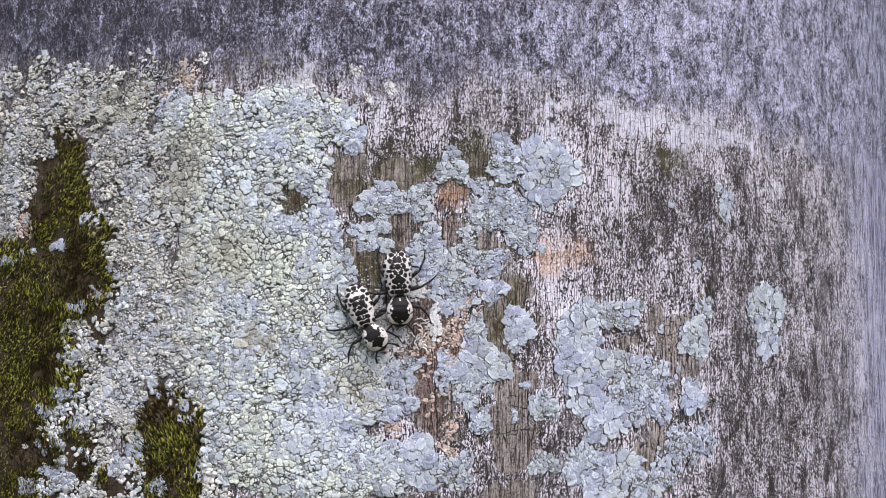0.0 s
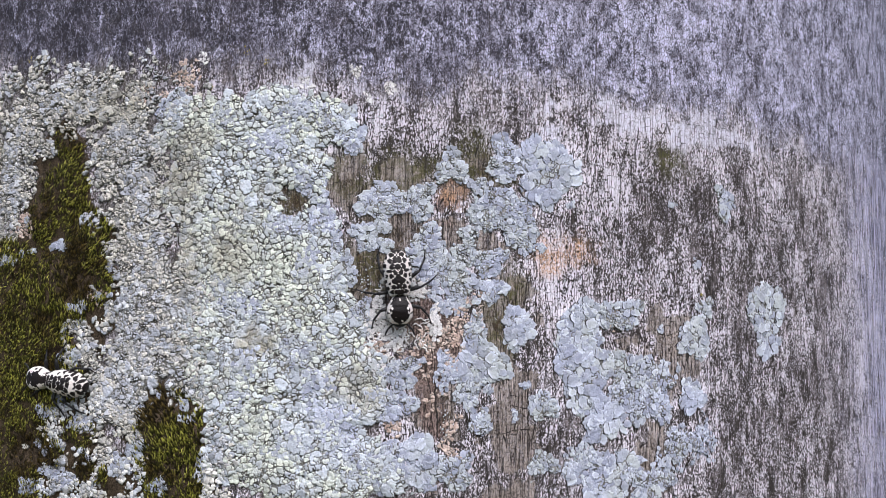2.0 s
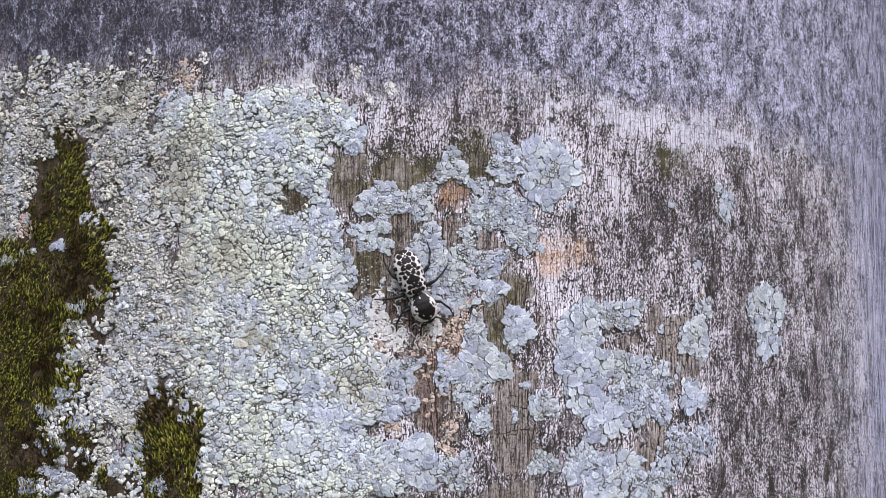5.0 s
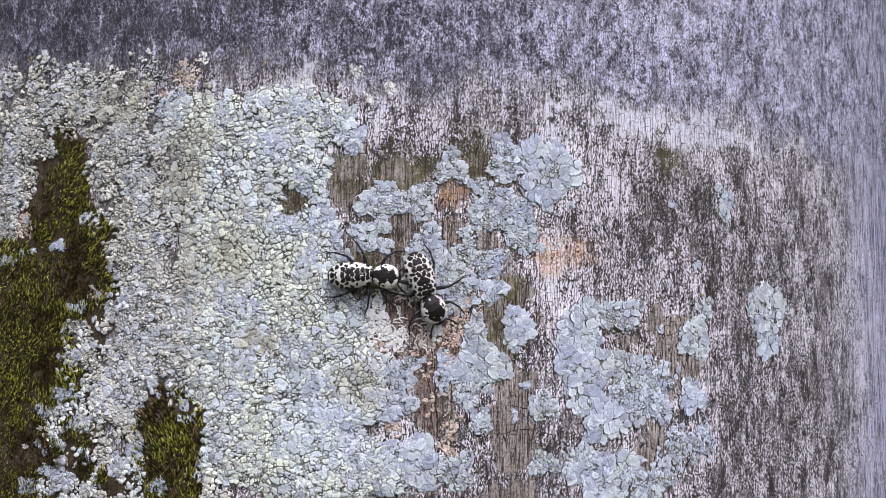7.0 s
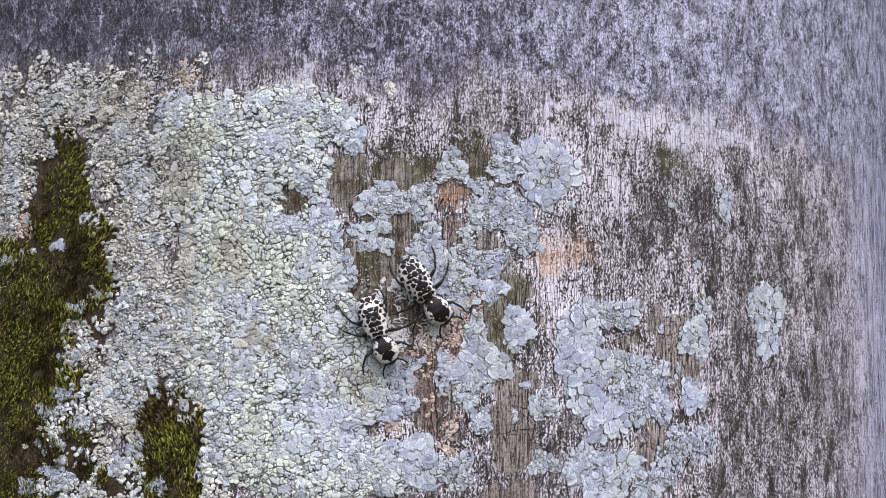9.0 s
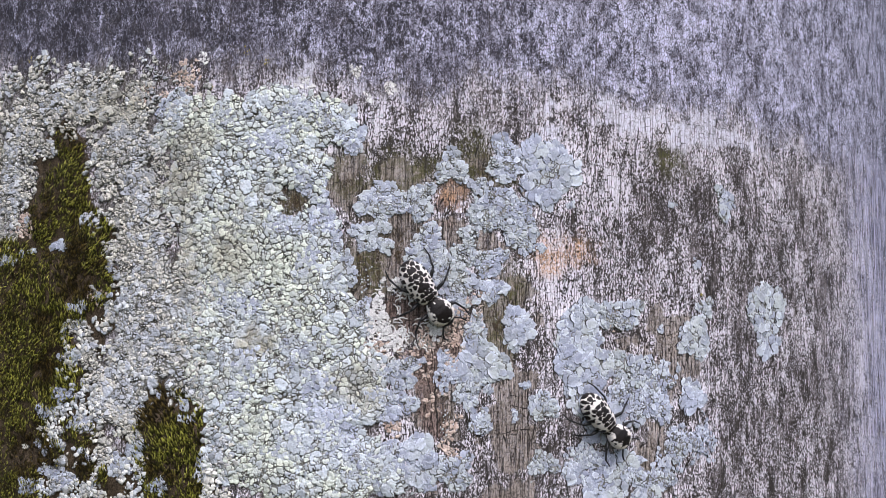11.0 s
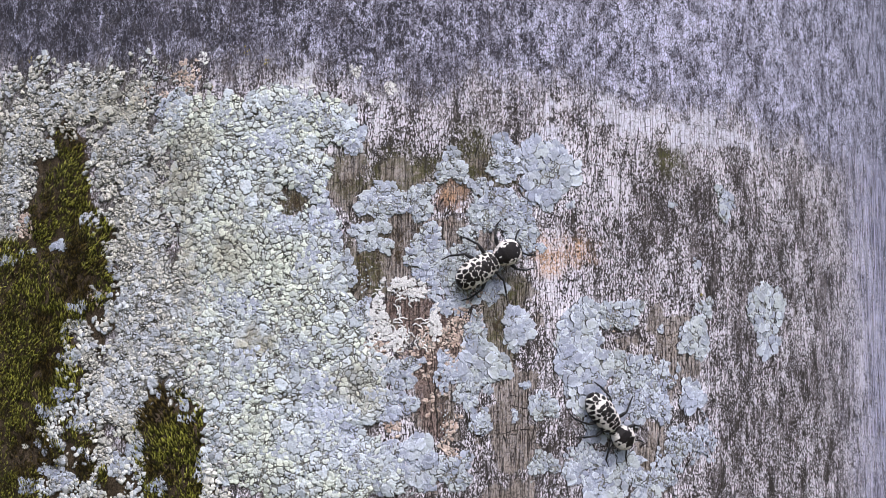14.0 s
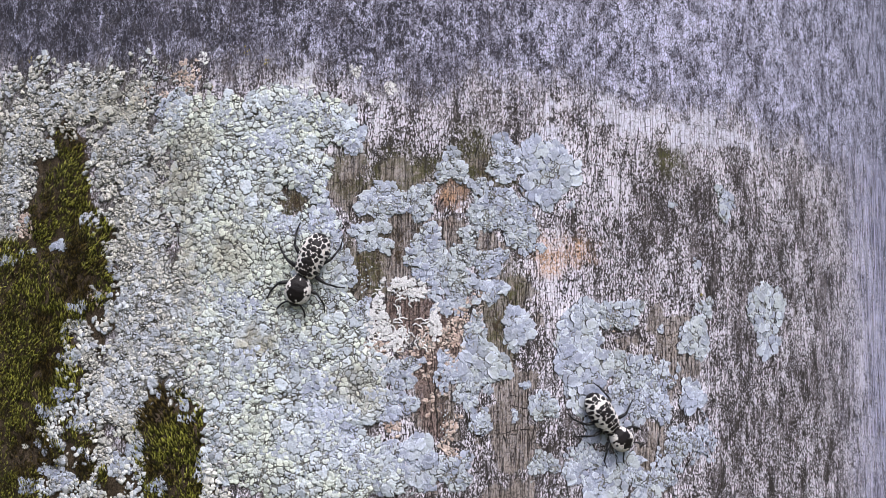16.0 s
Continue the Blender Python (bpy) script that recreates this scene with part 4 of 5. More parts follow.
    rosette(56.1, -54.3, 5.0, 3.0, 67, 0.7, 0.5)
    rosette(39.7, 2.7, 3.2, 3.4, 68, 0.9, 0.8)
    rosette(24.5, 3.3, 2.2, 3.3, 69, 0.9, 0.8)
    rosette(20.0, -14.1, 6.1, 3.3, 70, 0.9, 0.6)
    rosette(18.5, -32.7, 3.3, 4.4, 71, 0.7, 0.5)
    rosette(-33.6, -14.9, 4.5, 5.0, 72, 1.1, 0.6)
    rosette(-18.1, -4.5, 4.5, 6.0, 73, 1.1, 0.6)
    rosette(-28.3, 28.7, 6.1, 4.6, 74, 1.1, 0.6)
    rosette(-34.9, -29.7, 5.4, 5.0, 75, 1.1, 0.5)
    rosette(-15.5, -35.5, 5.0, 5.0, 76, 1.3, 0.6)
    rosette(-21.2, -51.5, 6.5, 4.9, 77, 1.1, 0.6)
    rosette(-36.2, -38.5, 3.9, 4.4, 78, 1.1, 0.5)
    rosette(-6.5, -52.9, 5.8, 4.9, 79, 1.2, 0.7)
    flake = "small whitish leafy lichen flake at the edge of the moss"
    for i, (u, v, ru, rv) in enumerate([
            (-82.0, -15.2, 2.7, 1.5), (-82.2, -19.6, 1.9, 1.4), (-82.9, -28.7, 2.3, 2.4), (-86.0, -38.8, 2.9, 1.8), (-90.6, -43.4, 2.2, 1.8),
            (-79.7, -46.1, 2.6, 2.4), (-86.2, -51.9, 2.1, 1.5), (-88.2, -59.4, 3.2, 1.8), (-83.7, -61.5, 2.8, 2.1), (-94.9, -63.5, 3.0, 2.1),
            (-68.6, -56.8, 3.0, 2.6), (-63.8, -52.7, 2.3, 2.3), (-56.4, -61.7, 2.2, 2.0), (-49.0, -44.4, 2.2, 1.3), (-49.9, -40.8, 1.6, 1.5),
            (-44.9, -58.2, 1.8, 2.3), (-61.4, -51.2, 1.6, 1.5), (-105.3, -1.9, 2.9, 1.4), (-89.0, 1.6, 2.6, 1.2)]):
        rosette(u, v, ru, rv, 300 + i, 0.95, 0.9, flake)
    rng = np.random.default_rng(79)
    made = 0
    while made < 30:
        u, v = rng.uniform(-118, -45), rng.uniform(-78, 5)
        if -0.15 < float(moss_cover(np.float64(u), np.float64(v))) < 0.35:
            rosette(u, v, rng.uniform(0.6, 1.5), rng.uniform(0.6, 1.5), 500 + made, 0.75, 0.7, flake)
            made += 1
    rng = np.random.default_rng(77)
    for i in range(26):
        u, v = rng.uniform(12, 100), rng.uniform(-72, 20)
        if green_cover(np.float64(u), np.float64(v)) < -0.1:
            rosette(u, v, rng.uniform(0.7, 1.7), rng.uniform(0.7, 1.7), 400 + i, 0.7, 0.8,
                    "tiny pale leafy lichen tuft on grey wood")


# ---- moss ----
def moss(name, patches, lo_u, hi_u, lo_v, hi_v, seed, label, swirl):
    u, v, rng = scatter(lo_u, hi_u, lo_v, hi_v, 0.40, seed)
    f = moss_cover(u, v)
    keep = (f > 0.0) & (patch_field(u, v, patches, 31, 0.55, 6.0) > -0.2)
    keep &= smooth_noise(u / 5, v / 7, 73) > -0.75 + 0.75 * rng.random(len(u))
    keep &= smooth_noise(u / 1.6, v / 1.6, 74) > -0.32
    u, v, f = u[keep], v[keep], f[keep]
    n = len(u)
    base = rise(u, v) - 0.2
    lean = swirl + 0.9 * smooth_noise(u / 12, v / 12, 71) + rng.normal(0, 0.26, n)
    tall = rng.uniform(1.0, 2.7, n) * (1 + 0.25 * smooth_noise(u / 4, v / 4, 72))
    out = rng.uniform(0.25, 0.85, n)
    flat = np.sqrt(1 - out * out)
    wide = rng.uniform(0.13, 0.32, n)
    cu, cv = np.cos(lean), np.sin(lean)
    pts = []
    for s, w in ((0.0, 1.0), (0.0, -1.0), (0.55, 0.9), (0.55, -0.9), (1.0, 0.0)):
        bend = s * (0.7 + 0.3 * s)
        pts.append(on_face(u + cu * flat * tall * bend - cv * wide * w, v + cv * flat * tall * bend + cu * wide * w,
                           base + out * tall * s * (1.25 - 0.25 * s)))
    verts = np.stack(pts, 1).reshape(-1, 3)
    f = np.array([[0, 1, 3], [0, 3, 2], [2, 3, 4]])
    faces = (f[None] + (np.arange(n) * 5)[:, None, None]).reshape(-1, 3)
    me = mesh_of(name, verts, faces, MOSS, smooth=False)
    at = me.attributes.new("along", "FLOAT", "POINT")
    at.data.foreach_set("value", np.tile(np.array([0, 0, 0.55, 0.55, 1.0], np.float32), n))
    tagged(new(name, me), label, "moss", kind="stuff")


# ---- bleached curls and salmon crust below the resting beetle ----
def tube(points, radii, sides=7):
    """A rounded, tapering tube along points, as a bmesh."""
    bm = bmesh.new()
    rings = []
    for i, (p, r) in enumerate(zip(points, radii)):
        a, b = points[max(i - 1, 0)], points[min(i + 1, len(points) - 1)]
        d = (b - a).normalized()
        side = d.cross(Vector((0.13, 0.21, 0.97))).normalized()
        up2 = side.cross(d)
        rings.append([bm.verts.new(p + r * (math.cos(2 * math.pi * k / sides) * side + math.sin(2 * math.pi * k / sides) * up2))
                      for k in range(sides)])
    for q, w in zip(rings, rings[1:]):
        for k in range(sides):
            bm.faces.new((q[k], q[(k + 1) % sides], w[(k + 1) % sides], w[k]))
    bm.faces.new(rings[0][::-1])
    bm.faces.new(rings[-1])
    bmesh.ops.recalc_face_normals(bm, faces=bm.faces)
    return bm


def curls():
    rng = np.random.default_rng(88)
    bms = bmesh.new()
    for cu, cv, ru, rv, n in ((2.8, -17.9, 4.5, 5.0, 20), (14.3, -19.4, 2.4, 4.5, 14), (-0.1, -27.5, 5.0, 4.4, 16), (3.5, -11.9, 6.0, 1.8, 8),
                              (5.0, -23.8, 4.4, 3.5, 22), (13.2, -10.7, 4.5, 2.1, 10), (12.2, -25.0, 1.5, 3.0, 6)):
        for i in range(n):
            u, v = cu + ru * rng.uniform(-1, 1), cv + rv * rng.uniform(-1, 1)
            ang, pts = rng.uniform(0, 6.3), []
            for s in range(15):
                pts.append(Vector(on_face(np.float64(u), np.float64(v), rise(np.float64(u), np.float64(v)) + 0.15)))
                ang += rng.normal(0.12, 0.55)
                u, v = u + 0.26 * math.cos(ang), v + 0.26 * math.sin(ang)
            bm = tube(pts, [0.00021 * math.sin(math.pi * (0.12 + 0.76 * s / 14)) for s in range(15)], 6)
            me = bpy.data.meshes.new("scrap")
            bm.to_mesh(me)
            bm.free()
            bms.from_mesh(me)
            bpy.data.meshes.remove(me)
    for f in bms.faces:
        f.smooth = True
    me = bpy.data.meshes.new("bleached_lichen_curls")
    bms.to_mesh(me)
    bms.free()
    me.materials.append(BLEACHED)
    tagged(new("bleached_lichen_curls", me), "bleached white curled rims of dying lichen on brown wood", "lichen", kind="stuff")
    q = [(cu + ru * rng.normal(0, 0.5, n), cv + rv * rng.normal(0, 0.5, n)) for cu, cv, ru, rv, n in (
        (95.9, -11.1, 0.8, 0.7, 12), (-29.9, 50.2, 0.8, 0.8, 10), (-35.3, 53.1, 0.6, 0.9, 8), (-101.0, 54.6, 1.2, 1.0, 10), (-44.7, 43.3, 0.6, 0.8, 8))]
    su, sv = np.concatenate([a for a, _ in q]), np.concatenate([b for _, b in q])
    ss = rng.uniform(0.08, 0.24, len(su))
    vt, fc = domes(su, sv, ss, 0.22 * ss, rng, 12, 0.02)
    tagged(new("yellow_lichen_specks", mesh_of("yellow_lichen_specks", vt, fc, YELLOW)),
           "tiny mustard-yellow lichen specks on grey wood", "lichen", kind="stuff")


# ---- beetles ----
def shell_mesh(name, length, width, height, profile, tops, pattern, front, rows=110, around=96, square=0.85):
    """A closed shell along y, from front (y = 0) backwards or forwards; widths and heights along it from profile and tops."""
    s = np.linspace(0, 1, rows)
    s = 0.5 - 0.5 * np.cos(np.pi * s)
    even = np.linspace(0, 1, 300)
    kernel = np.hanning(61) / np.hanning(61).sum()

    def rounded(keys):
        line = np.pad(np.interp(even, *zip(*keys)), 30, mode="edge")
        return np.interp(s, even, np.convolve(line, kernel, mode="valid"))

    w, z = rounded(profile) * width / 2, rounded(tops) * height
    ends = np.clip(np.minimum(s, 1 - s) / 0.05, 0, 1)
    ends = np.sqrt(1 - (1 - ends) ** 2)
    w, z = w * ends, z * (0.35 + 0.65 * ends)
    th = np.linspace(0, 2 * np.pi, around, endpoint=False)
    cx = np.sign(np.cos(th)) * np.abs(np.cos(th)) ** square
    cz = np.where(np.sin(th) > 0, np.abs(np.sin(th)) ** square, -0.32 * np.abs(np.sin(th)) ** 0.6)
    x = w[:, None] * cx[None]
    zz = z[:, None] * cz[None]
    y = front * length * s[:, None] + 0 * x
    side = np.abs(cx)[None] + 0 * x
    white, lift = pattern(x, y, s[:, None] + 0 * x, side)
    top = step(cz, -0.05, 0.15)[None]
    white = white * top
    k = 1 + lift * top / np.maximum(np.hypot(x, zz), 1.2)
    verts = np.stack([x * k, y, zz * k], -1).reshape(-1, 3) / 1000
    i = np.arange(rows * around).reshape(rows, around)
    r = np.roll(i, -1, 1)
    faces = np.stack([i[:-1], r[:-1], r[1:], i[1:]], -1).reshape(-1, 4)
    if front < 0:
        faces = faces[:, ::-1]
    me = mesh_of(name, verts, faces, SHELL)
    at = me.attributes.new("white", "FLOAT", "POINT")
    at.data.foreach_set("value", white.astype(np.float32).ravel())
    return me


def nodules(x, y, pitch, seed):
    """Distance to the nearest nodule and to the border between nodules."""
    rng = np.random.default_rng(seed)
    pts = []
    for j, yy in enumerate(np.arange(-16, 2, pitch * 0.9)):
        for xx in np.arange(-6, 6, pitch):
            pts.append((xx + pitch * (0.5 * (j % 2)) + rng.normal(0, 0.19) * pitch, yy + rng.normal(0, 0.19) * pitch))
    pts = np.array(pts)
    d = np.hypot(x[..., None] - pts[:, 0], y[..., None] - pts[:, 1])
    d.sort(-1)
    return d[..., 0], d[..., 1] - d[..., 0]


def beetle(name, size, seed, darkness, pitch, ground_white, disc, slim, label):
    """An ironclad beetle with its head along +y and its waist at the origin; size is its length in millimetres."""
    k = size / 20.0
    root = new(name)
    tagged(root, label, "beetle", "beetles on the post")
    el, ew, eh = 12.6 * k, 7.6 * k, 4.2 * k
    pl, pw, ph = 7.5 * k, 7.0 * k * slim, 3.6 * k

    def back_pattern(x, y, s, side):
        mirror = np.abs(x) + 0.15 * smooth_noise(x / 2.0, y / 2.0, seed + 4)
        wx, wy = mirror + 0.34 * smooth_noise(mirror / 0.8, y / 0.8, seed), y + 0.34 * smooth_noise(mirror / 0.8, y / 0.8, seed + 1)
        d, edge = nodules(wx, wy, pitch * k, seed)
        centre = np.exp(-((x / (0.26 * ew)) ** 2)) * (1 - step(s, 0.45, 0.85))
        flank = step(side, 0.40, 0.72) * (1 - step(s, 0.85, 1.0))
        vein = ground_white - darkness * centre + 0.20 * flank - 0.2 * step(s, 0.93, 1.0)
        vein = vein + 0.14 * smooth_noise(x / 1.1, y / 1.1, seed + 2)
        white = 1 - step(edge, vein - 0.08, vein + 0.08)
        round_spot = step(d, 0.37 * pitch * k, 0.45 * pitch * k)
        white = np.maximum(white, round_spot * flank)
        return white, 0.16 * step(edge, vein - 0.1, vein + 0.5) + 0.04 * smooth_noise(x / 0.5, y / 0.5, seed + 3)

    def shield_pattern(x, y, s, side):
        mirror = np.abs(x) + 0.12 * smooth_noise(x / 1.5, y / 1.5, seed + 4)
        rough = smooth_noise(mirror / 0.9, y / 0.9, seed + 5) + 0.5 * smooth_noise(mirror / 0.35, y / 0.35, seed + 6, 2)
        inner = side - disc + 0.10 * step(s, 0.3, 0.6) + 0.30 * step(s, 0.80, 1.0) - 0.25 * (1 - step(s, 0.0, 0.09)) + 0.24 * rough
        white = step(inner, -0.05, 0.05)
        dots = smooth_noise(mirror / 0.45, y / 0.45, seed + 7, 2) > 0.50
        white = np.where(dots, 0.0, white)
        fleck = (smooth_noise(x / 0.5, y / 1.1, seed + 8, 2) > 0.74) & (side < 0.6)
        return np.where(fleck, 0.8, white), 0.05 * smooth_noise(x / 0.5, y / 0.5, seed + 9)

    elytra = part("elytra", shell_mesh("elytra", el, ew, eh,
                  [(0, .60), (.1, .76), (.3, .91), (.55, 1), (.72, .95), (.85, .76), (.95, .50), (1, .30)],
                  [(0, .72), (.15, .90), (.45, 1), (.7, .92), (.87, .62), (1, .34)], back_pattern, -1), SHELL, root,
                  "white wing cases studded with raised black nodules")
    elytra.location = (0, 0.25e-3, 1.35e-3)
    shield = part("pronotum", shell_mesh("pronotum", pl, pw, ph,
                  [(0, .46), (.12, .64), (.35, .93), (.55, 1), (.75, .95), (.9, .74), (1, .46)],
                  [(0, .72), (.3, .96), (.55, 1), (.8, .82), (1, .52)], shield_pattern, 1, square=0.66), SHELL, root,
                  "black thorax shield with ragged white margins")
    shield.location = (0, -0.05e-3, 1.45e-3)
    mm = k / 1000
    part("waist", tube([Vector((0, -0.9 * mm, 2.2 * mm)), Vector((0, 0.1 * mm, 2.1 * mm)), Vector((0, 1.1 * mm, 2.2 * mm))],
                       [1.75 * mm, 1.7 * mm, 1.75 * mm], 18), LIMB, root)
    bm = bmesh.new()
    bmesh.ops.create_uvsphere(bm, u_segments=20, v_segments=12, radius=1)
    for w in bm.verts:
        w.co = Vector((w.co.x * 1.9 * mm, 6.7 * mm + w.co.y * 1.6 * mm, 1.7 * mm + w.co.z * 1.15 * mm))
    part("head", bm, LIMB, shield, "black head tucked under the shield").matrix_parent_inverse = shield.matrix_basis.inverted()
    for side in (-1, 1):
        a = Vector((side * 1.5 * mm, 7.2 * mm, 1.9 * mm))
        pts = [a, a + Vector((side * 0.9, 0.7, 0.1)) * mm, a + Vector((side * 1.7, 1.5, -0.2)) * mm, a + Vector((side * 2.2, 2.5, -0.5)) * mm,
               a + Vector((side * 2.4, 3.1, -0.6)) * mm]
        part("antenna", tube(pts, [0.22 * mm, 0.26 * mm, 0.24 * mm, 0.30 * mm, 0.12 * mm]), LIMB, shield).matrix_parent_inverse = shield.matrix_basis.inverted()
    legs = []
    #            hip x, y        yaw  femur  tibia  tarsus  knee turn
    for kind, hx, hy, yaw, fe, ti, ta, knee in (("front", 2.2, 2.6, 16, 3.3, 3.0, 2.3, 34),
                                                ("middle", 2.4, -1.4, -2, 3.6, 3.1, 2.3, -18),
                                                ("hind", 2.4, -4.2, -44, 4.0, 3.7, 2.6, -30)):
        for side in (1, -1):
            foot = new("leg", bpy.data.meshes.new("leg"))
            foot.parent = root
            hip = Vector((side * hx * mm, hy * mm, 1.25 * mm))
            kn = Vector((fe * mm, 0, 0.95 * mm))
            b = radians(knee)
            an = kn + Vector((math.cos(b) * ti, math.sin(b) * ti, 0)) * mm
            an.z = -0.85 * mm
            b2 = radians(knee * 1.7)
            tip = an + Vector((math.cos(b2) * ta, math.sin(b2) * ta, -0.12)) * mm
            flip = Matrix.Diagonal((side, 1, 1, 1))
            kn, an, tip = flip @ kn, flip @ an, flip @ tip
            bm = tube([Vector((0, 0, 0)), kn * 0.35 + Vector((0, 0, 0.12 * mm)), kn * 0.75 + Vector((0, 0, 0.1 * mm)), kn],
                      [0.38 * mm, 0.55 * mm, 0.50 * mm, 0.32 * mm], 9)
            bm.to_mesh(foot.data)
            bm.free()
            for poly in foot.data.polygons:
                poly.use_smooth = True
            foot.data.materials.append(LIMB)
            part("tibia", tube([kn, kn.lerp(an, 0.5), an], [0.32 * mm, 0.27 * mm, 0.31 * mm], 8), LIMB, foot)
            part("tarsus", tube([an, an.lerp(tip, 0.3), an.lerp(tip, 0.6), an.lerp(tip, 0.85), tip],
                                [0.19 * mm, 0.22 * mm, 0.17 * mm, 0.20 * mm, 0.08 * mm], 7), LIMB, foot)
            legs.append((foot, hip, side, yaw, {"front": 0, "middle": 1, "hind": 2}[kind]))
            foot.matrix_basis = pose(*hip, 0, 0, side * yaw)
    return root, shield, legs


def crawl(u, v, heading):
    """Pose of a beetle whose middle is at (u, v) on the post and whose head points along heading, in degrees."""
    t, b, n = (Vector(a) for a in axes_at(float(u)))
    turn = radians(heading - 90)
    right, ahead = math.cos(turn) * t + math.sin(turn) * b, -math.sin(turn) * t + math.cos(turn) * b
    spot = Vector(on_face(np.float64(u), np.float64(v), np.float64(0.9))) - ahead * -0.0024
    m = Matrix((right, ahead, n)).transposed().to_4x4()
    return Matrix.Translation(spot) @ m


ground()
cracks(post())
crusts()
leafy_lichens()
moss("moss_mat", MOSS_MATS, -125, -72, -85, 40, 111, "dense olive-green moss mat with brown gaps on the post", 0.9)
moss("moss_cushion", MOSS_CUSHION, -72, -45, -85, -30, 112, "rounded dark green moss cushion among lichen", 1.8)
curls()
RESTING, RESTING_SHIELD, RESTING_LEGS = beetle("resting_beetle", 19.8, 5, 0.11, 1.50, 0.18, 0.74, 1.0, "black and white ironclad beetle with a dark back")
ROAMING, ROAMING_SHIELD, ROAMING_LEGS = beetle("roaming_beetle", 18.7, 9, 0.06, 1.60, 0.16, 0.62, 0.98, "white ironclad beetle with black blotches, crawling")


def stride(legs, rows):
    """Swing the legs in two alternating tripods as the beetle goes along its rows."""
    times = [t for t, _ in rows]
    for foot, hip, side, yaw, pair in legs:
        phase, poses = 0.0, []
        last = rows[0][1]
        for t, m in rows:
            went = (m.translation - last.translation).length * 1000
            turned = math.degrees(m.to_quaternion().rotation_difference(last.to_quaternion()).angle)
            turned = min(turned, 360 - turned)
            phase += min(1.9, went / 9.0 + turned / 40.0)
            last = m
            beat = 2 * math.pi * phase + (math.pi if (pair + (side > 0)) % 2 else 0) + 0.5 * pair
            poses.append((t, pose(*hip, 0, -side * 5 * max(0, math.cos(beat)) if phase else 0, side * (yaw + 15 * math.sin(beat)))))
        walk(foot, poses)


def nod(shield, rows, bends):
    """Bend the fore body against the hind body, to the left for positive degrees."""
    times, turns = zip(*bends)
    walk(shield, [(t, pose(0, -0.05e-3, 1.45e-3, 0, 0, float(np.interp(t, times, turns)))) for t, _ in rows])


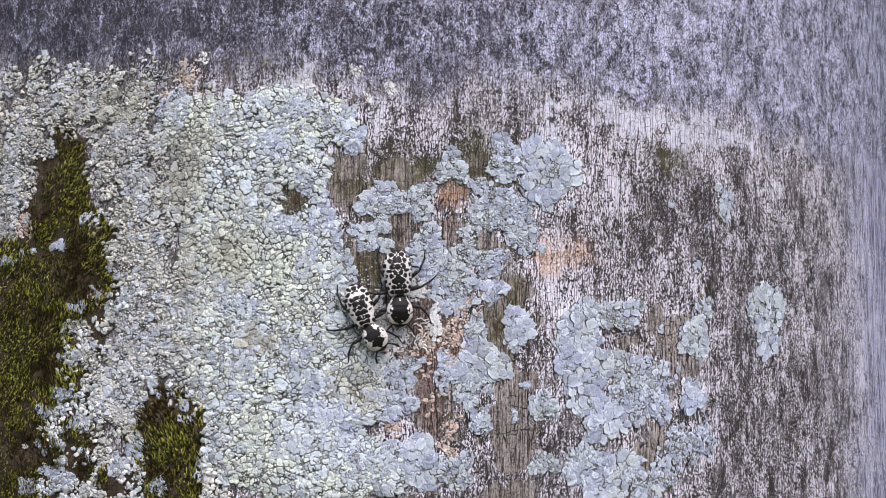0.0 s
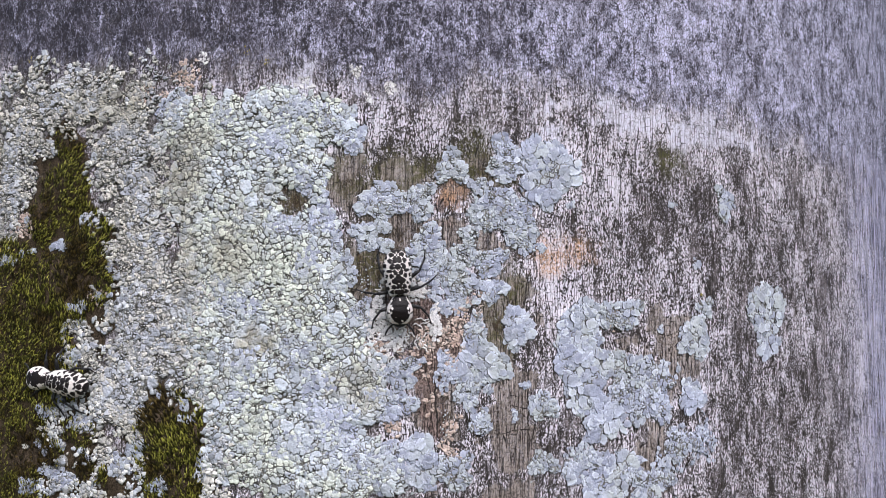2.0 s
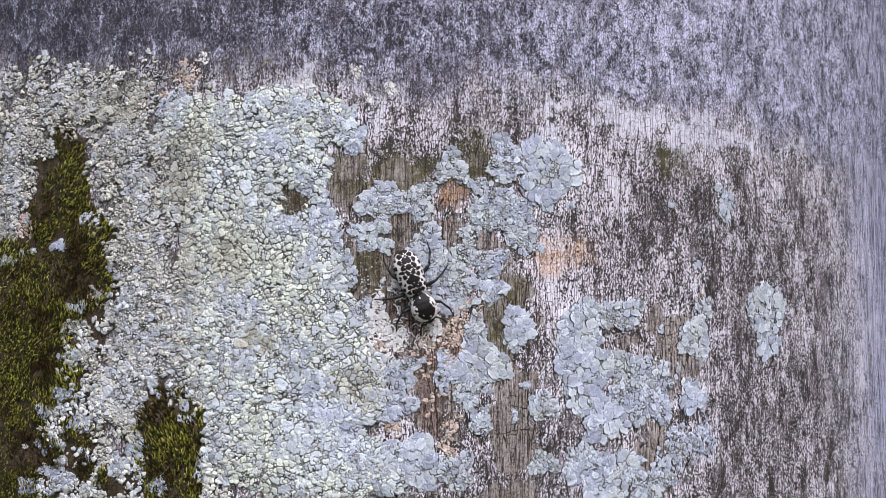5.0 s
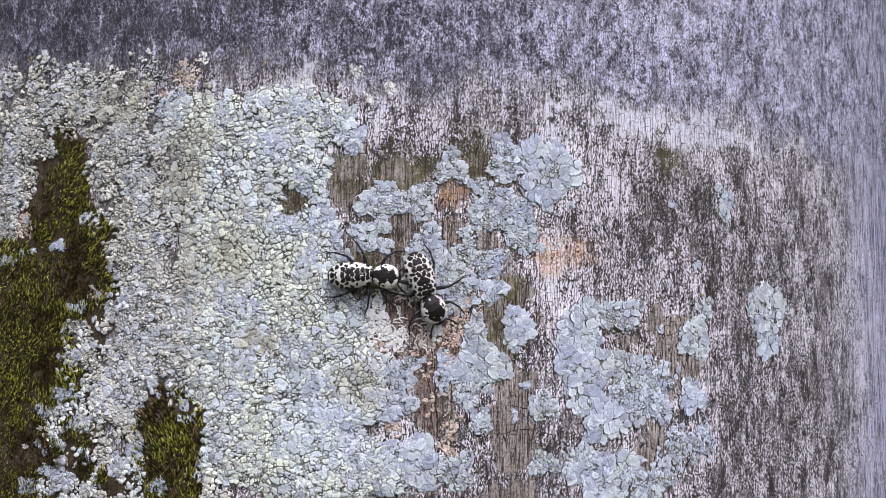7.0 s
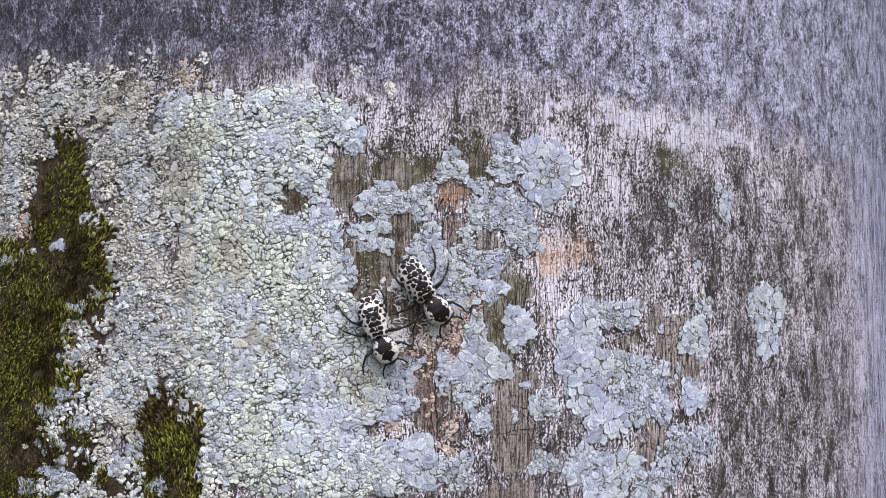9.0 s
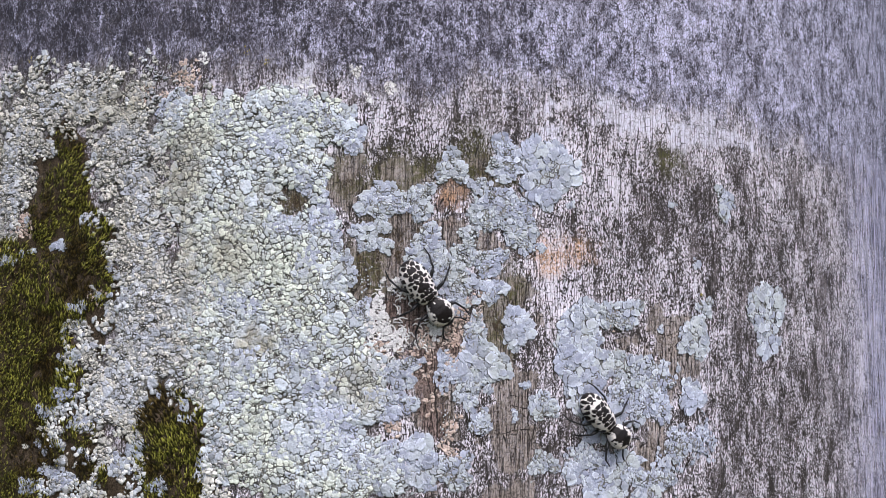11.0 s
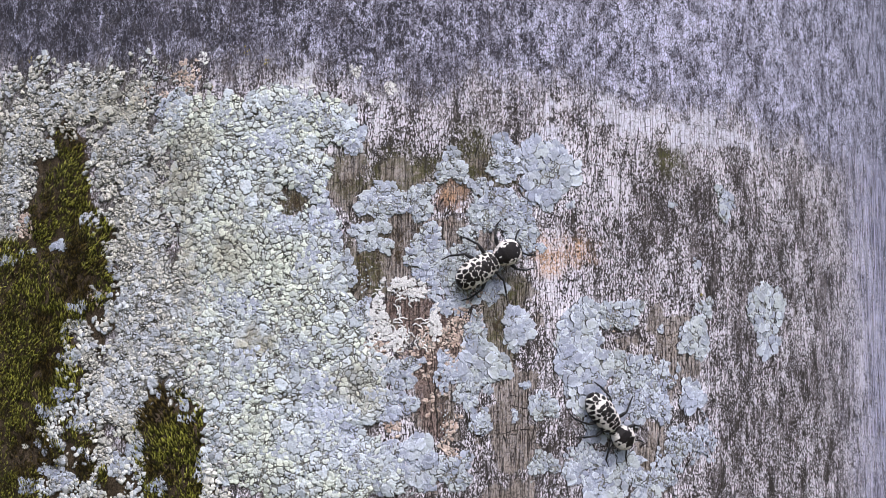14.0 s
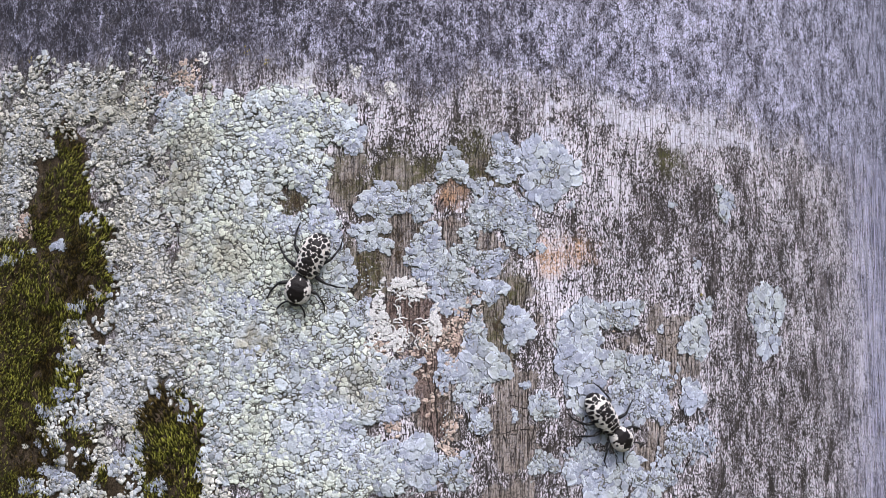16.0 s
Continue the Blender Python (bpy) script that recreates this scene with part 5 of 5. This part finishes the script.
def motions():
    resting_rows = [
        (0.00, crawl(5.7, -10.3, -85)),
        (2.60, crawl(5.7, -10.3, -85)),
        (3.00, crawl(6.2, -10.7, -81)),
        (3.40, crawl(6.3, -10.6, -84)),
        (3.60, crawl(7.3, -10.4, -77)),
        (3.80, crawl(8.4, -10.0, -71)),
        (4.00, crawl(8.6, -9.8, -70)),
        (4.20, crawl(8.7, -9.7, -69)),
        (6.30, crawl(11.5, -10.8, -73)),
        (6.70, crawl(11.9, -10.8, -72)),
        (7.00, crawl(12.3, -10.5, -72)),
        (8.00, crawl(12.7, -10.8, -72)),
        (8.50, crawl(12.4, -10.5, -72)),
        (8.70, crawl(12.4, -10.7, -68)),
        (9.00, crawl(12.1, -11.5, -59)),
        (9.20, crawl(12.2, -11.6, -59)),
        (11.30, crawl(12.7, -12.0, -54)),
        (12.00, crawl(12.8, -12.2, -53)),
        (12.90, crawl(12.9, -12.0, -51)),
        (13.10, crawl(14.4, -11.2, -40)),
        (13.20, crawl(14.5, -10.9, -36)),
        (13.30, crawl(14.5, -10.6, -30)),
        (13.40, crawl(14.9, -10.4, -25)),
        (13.50, crawl(14.8, -9.9, -22)),
        (13.60, crawl(16.3, -9.7, -16)),
        (13.70, crawl(19.5, -10.3, -10)),
        (13.80, crawl(24.4, -8.6, 4)),
        (13.90, crawl(26.0, -7.5, 21)),
        (14.00, crawl(29.1, -4.2, 33)),
        (14.10, crawl(31.1, 0.5, 60)),
        (14.20, crawl(29.3, 5.7, 88)),
        (14.30, crawl(27.2, 13.6, 113)),
        (14.40, crawl(24.8, 13.9, 122)),
        (14.50, crawl(23.9, 12.2, 133)),
        (14.60, crawl(22.9, 13.2, 144)),
        (14.70, crawl(18.7, 12.9, 171)),
        (14.80, crawl(11.3, 10.3, -156)),
        (14.90, crawl(4.4, 6.0, -148)),
        (15.00, crawl(-5.5, 5.1, -174)),
        (15.10, crawl(-10.1, 5.1, -164)),
        (15.20, crawl(-9.8, 5.0, -164)),
        (15.30, crawl(-9.5, 5.3, -166)),
        (15.40, crawl(-8.8, 5.3, -164)),
        (15.50, crawl(-9.0, 4.8, -164)),
        (15.60, crawl(-11.4, 5.2, -164)),
        (15.70, crawl(-13.2, 4.6, -156)),
        (15.80, crawl(-15.6, 2.4, -153)),
        (15.90, crawl(-17.2, -0.4, -133)),
        (16.00, crawl(-17.9, -5.4, -115))]
    resting_bends = [(0.0, -4), (2.6, -4), (4.0, 6), (7.0, 9), (8.0, 11), (8.5, 10), (9.0, 9), (12.0, 4), (13.5, -3), (14.0, -4), (14.5, -3), (15.0, 8), (15.5, 19), (16.0, 7)]
    roaming_rows = [
        (0.00, crawl(-3.3, -18.2, -71)),
        (0.10, crawl(-3.6, -18.2, -63)),
        (0.20, crawl(-3.2, -17.4, -55)),
        (0.30, crawl(-3.2, -22.7, -55)),
        (0.40, crawl(0.5, -25.6, -43)),
        (0.50, crawl(3.2, -28.3, -26)),
        (0.60, crawl(5.1, -27.8, -3)),
        (0.70, crawl(5.3, -30.4, -17)),
        (0.80, crawl(9.6, -38.5, -48)),
        (0.90, crawl(11.9, -41.9, -47)),
        (1.00, crawl(4.8, -46.0, -101)),
        (1.10, crawl(-3.3, -51.5, -131)),
        (1.20, crawl(-10.2, -43.8, -178)),
        (1.30, crawl(-28.9, -40.2, 164)),
        (1.40, crawl(-45.1, -42.4, -152)),
        (1.50, crawl(-54.9, -41.4, -174)),
        (1.60, crawl(-61.7, -43.2, -164)),
        (1.70, crawl(-68.3, -36.2, 149)),
        (1.80, crawl(-74.1, -36.2, 166)),
        (1.90, crawl(-82.0, -37.4, -176)),
        (2.00, crawl(-85.6, -35.1, 170)),
        (2.10, crawl(-82.1, -36.8, -173)),
        (2.20, crawl(-71.2, -37.6, -109)),
        (2.30, crawl(-65.1, -41.7, -61)),
        (2.40, crawl(-56.4, -51.6, -66)),
        (2.50, crawl(-46.8, -64.1, -90)),
        (2.60, crawl(-39.9, -74.8, -88)),
        (2.70, crawl(-37.2, -82.1, -84)),
        (3.20, crawl(-36.8, -89.3, -83)),
        (3.90, crawl(-32.4, -91.0, 6)),
        (4.60, crawl(-47.1, -93.4, 84)),
        (5.30, crawl(-50.9, -84.1, 78)),
        (5.80, crawl(-45.9, -57.1, 71)),
        (6.10, crawl(-38.2, -32.9, 62)),
        (6.30, crawl(-28.8, -9.7, 55)),
        (6.40, crawl(-12.6, -7.8, 6)),
        (6.50, crawl(-5.4, -5.6, 5)),
        (6.60, crawl(-5.1, -9.6, -16)),
        (6.70, crawl(-6.6, -6.2, 5)),
        (6.80, crawl(-2.5, -4.4, 6)),
        (6.90, crawl(-2.9, -5.9, 3)),
        (7.00, crawl(-3.6, -7.2, 2)),
        (7.10, crawl(-4.9, -6.1, 6)),
        (7.20, crawl(-1.5, -0.2, 33)),
        (7.30, crawl(3.9, -0.3, -5)),
        (7.40, crawl(5.2, 2.2, 13)),
        (7.50, crawl(10.8, 5.9, 8)),
        (7.60, crawl(21.0, 10.6, 5)),
        (7.70, crawl(32.8, 19.3, 22)),
        (7.80, crawl(33.8, 26.9, 86)),
        (7.90, crawl(32.7, 32.3, 103)),
        (8.00, crawl(30.6, 36.1, 106)),
        (8.10, crawl(28.3, 30.8, 145)),
        (8.20, crawl(21.8, 23.8, -176)),
        (8.30, crawl(10.8, 15.8, -142)),
        (8.40, crawl(4.6, 5.9, -135)),
        (8.50, crawl(1.0, -4.1, -95)),
        (8.60, crawl(1.0, -8.1, -60)),
        (8.70, crawl(1.1, -9.6, -60)),
        (8.80, crawl(1.4, -10.0, -56)),
        (8.90, crawl(-1.0, -20.7, -70)),
        (9.00, crawl(0.0, -21.2, -73)),
        (9.10, crawl(11.8, -24.9, -8)),
        (9.20, crawl(15.9, -28.2, -27)),
        (9.60, crawl(25.5, -32.2, -27)),
        (10.10, crawl(41.0, -36.3, -29)),
        (10.60, crawl(55.1, -43.0, -39)),
        (11.00, crawl(61.4, -45.9, -50)),
        (11.30, crawl(62.6, -46.2, -50)),
        (11.60, crawl(62.1, -46.3, -56)),
        (11.70, crawl(61.7, -45.9, -55)),
        (12.00, crawl(62.4, -46.2, -54)),
        (12.50, crawl(62.9, -45.9, -51)),
        (16.00, crawl(62.4, -46.2, -54))]
    roaming_bends = [(0.0, 18), (0.5, -4), (1.0, -32), (1.5, -0), (2.0, 6), (7.0, -9), (7.5, 6), (8.0, 6), (8.5, 8), (9.0, 11), (12.0, 7), (16.0, 7)]
    nod(RESTING_SHIELD, resting_rows, resting_bends)
    nod(ROAMING_SHIELD, roaming_rows, roaming_bends)
    walk(RESTING, resting_rows)
    walk(ROAMING, roaming_rows)
    stride(RESTING_LEGS, resting_rows)
    stride(ROAMING_LEGS, roaming_rows)


motions()
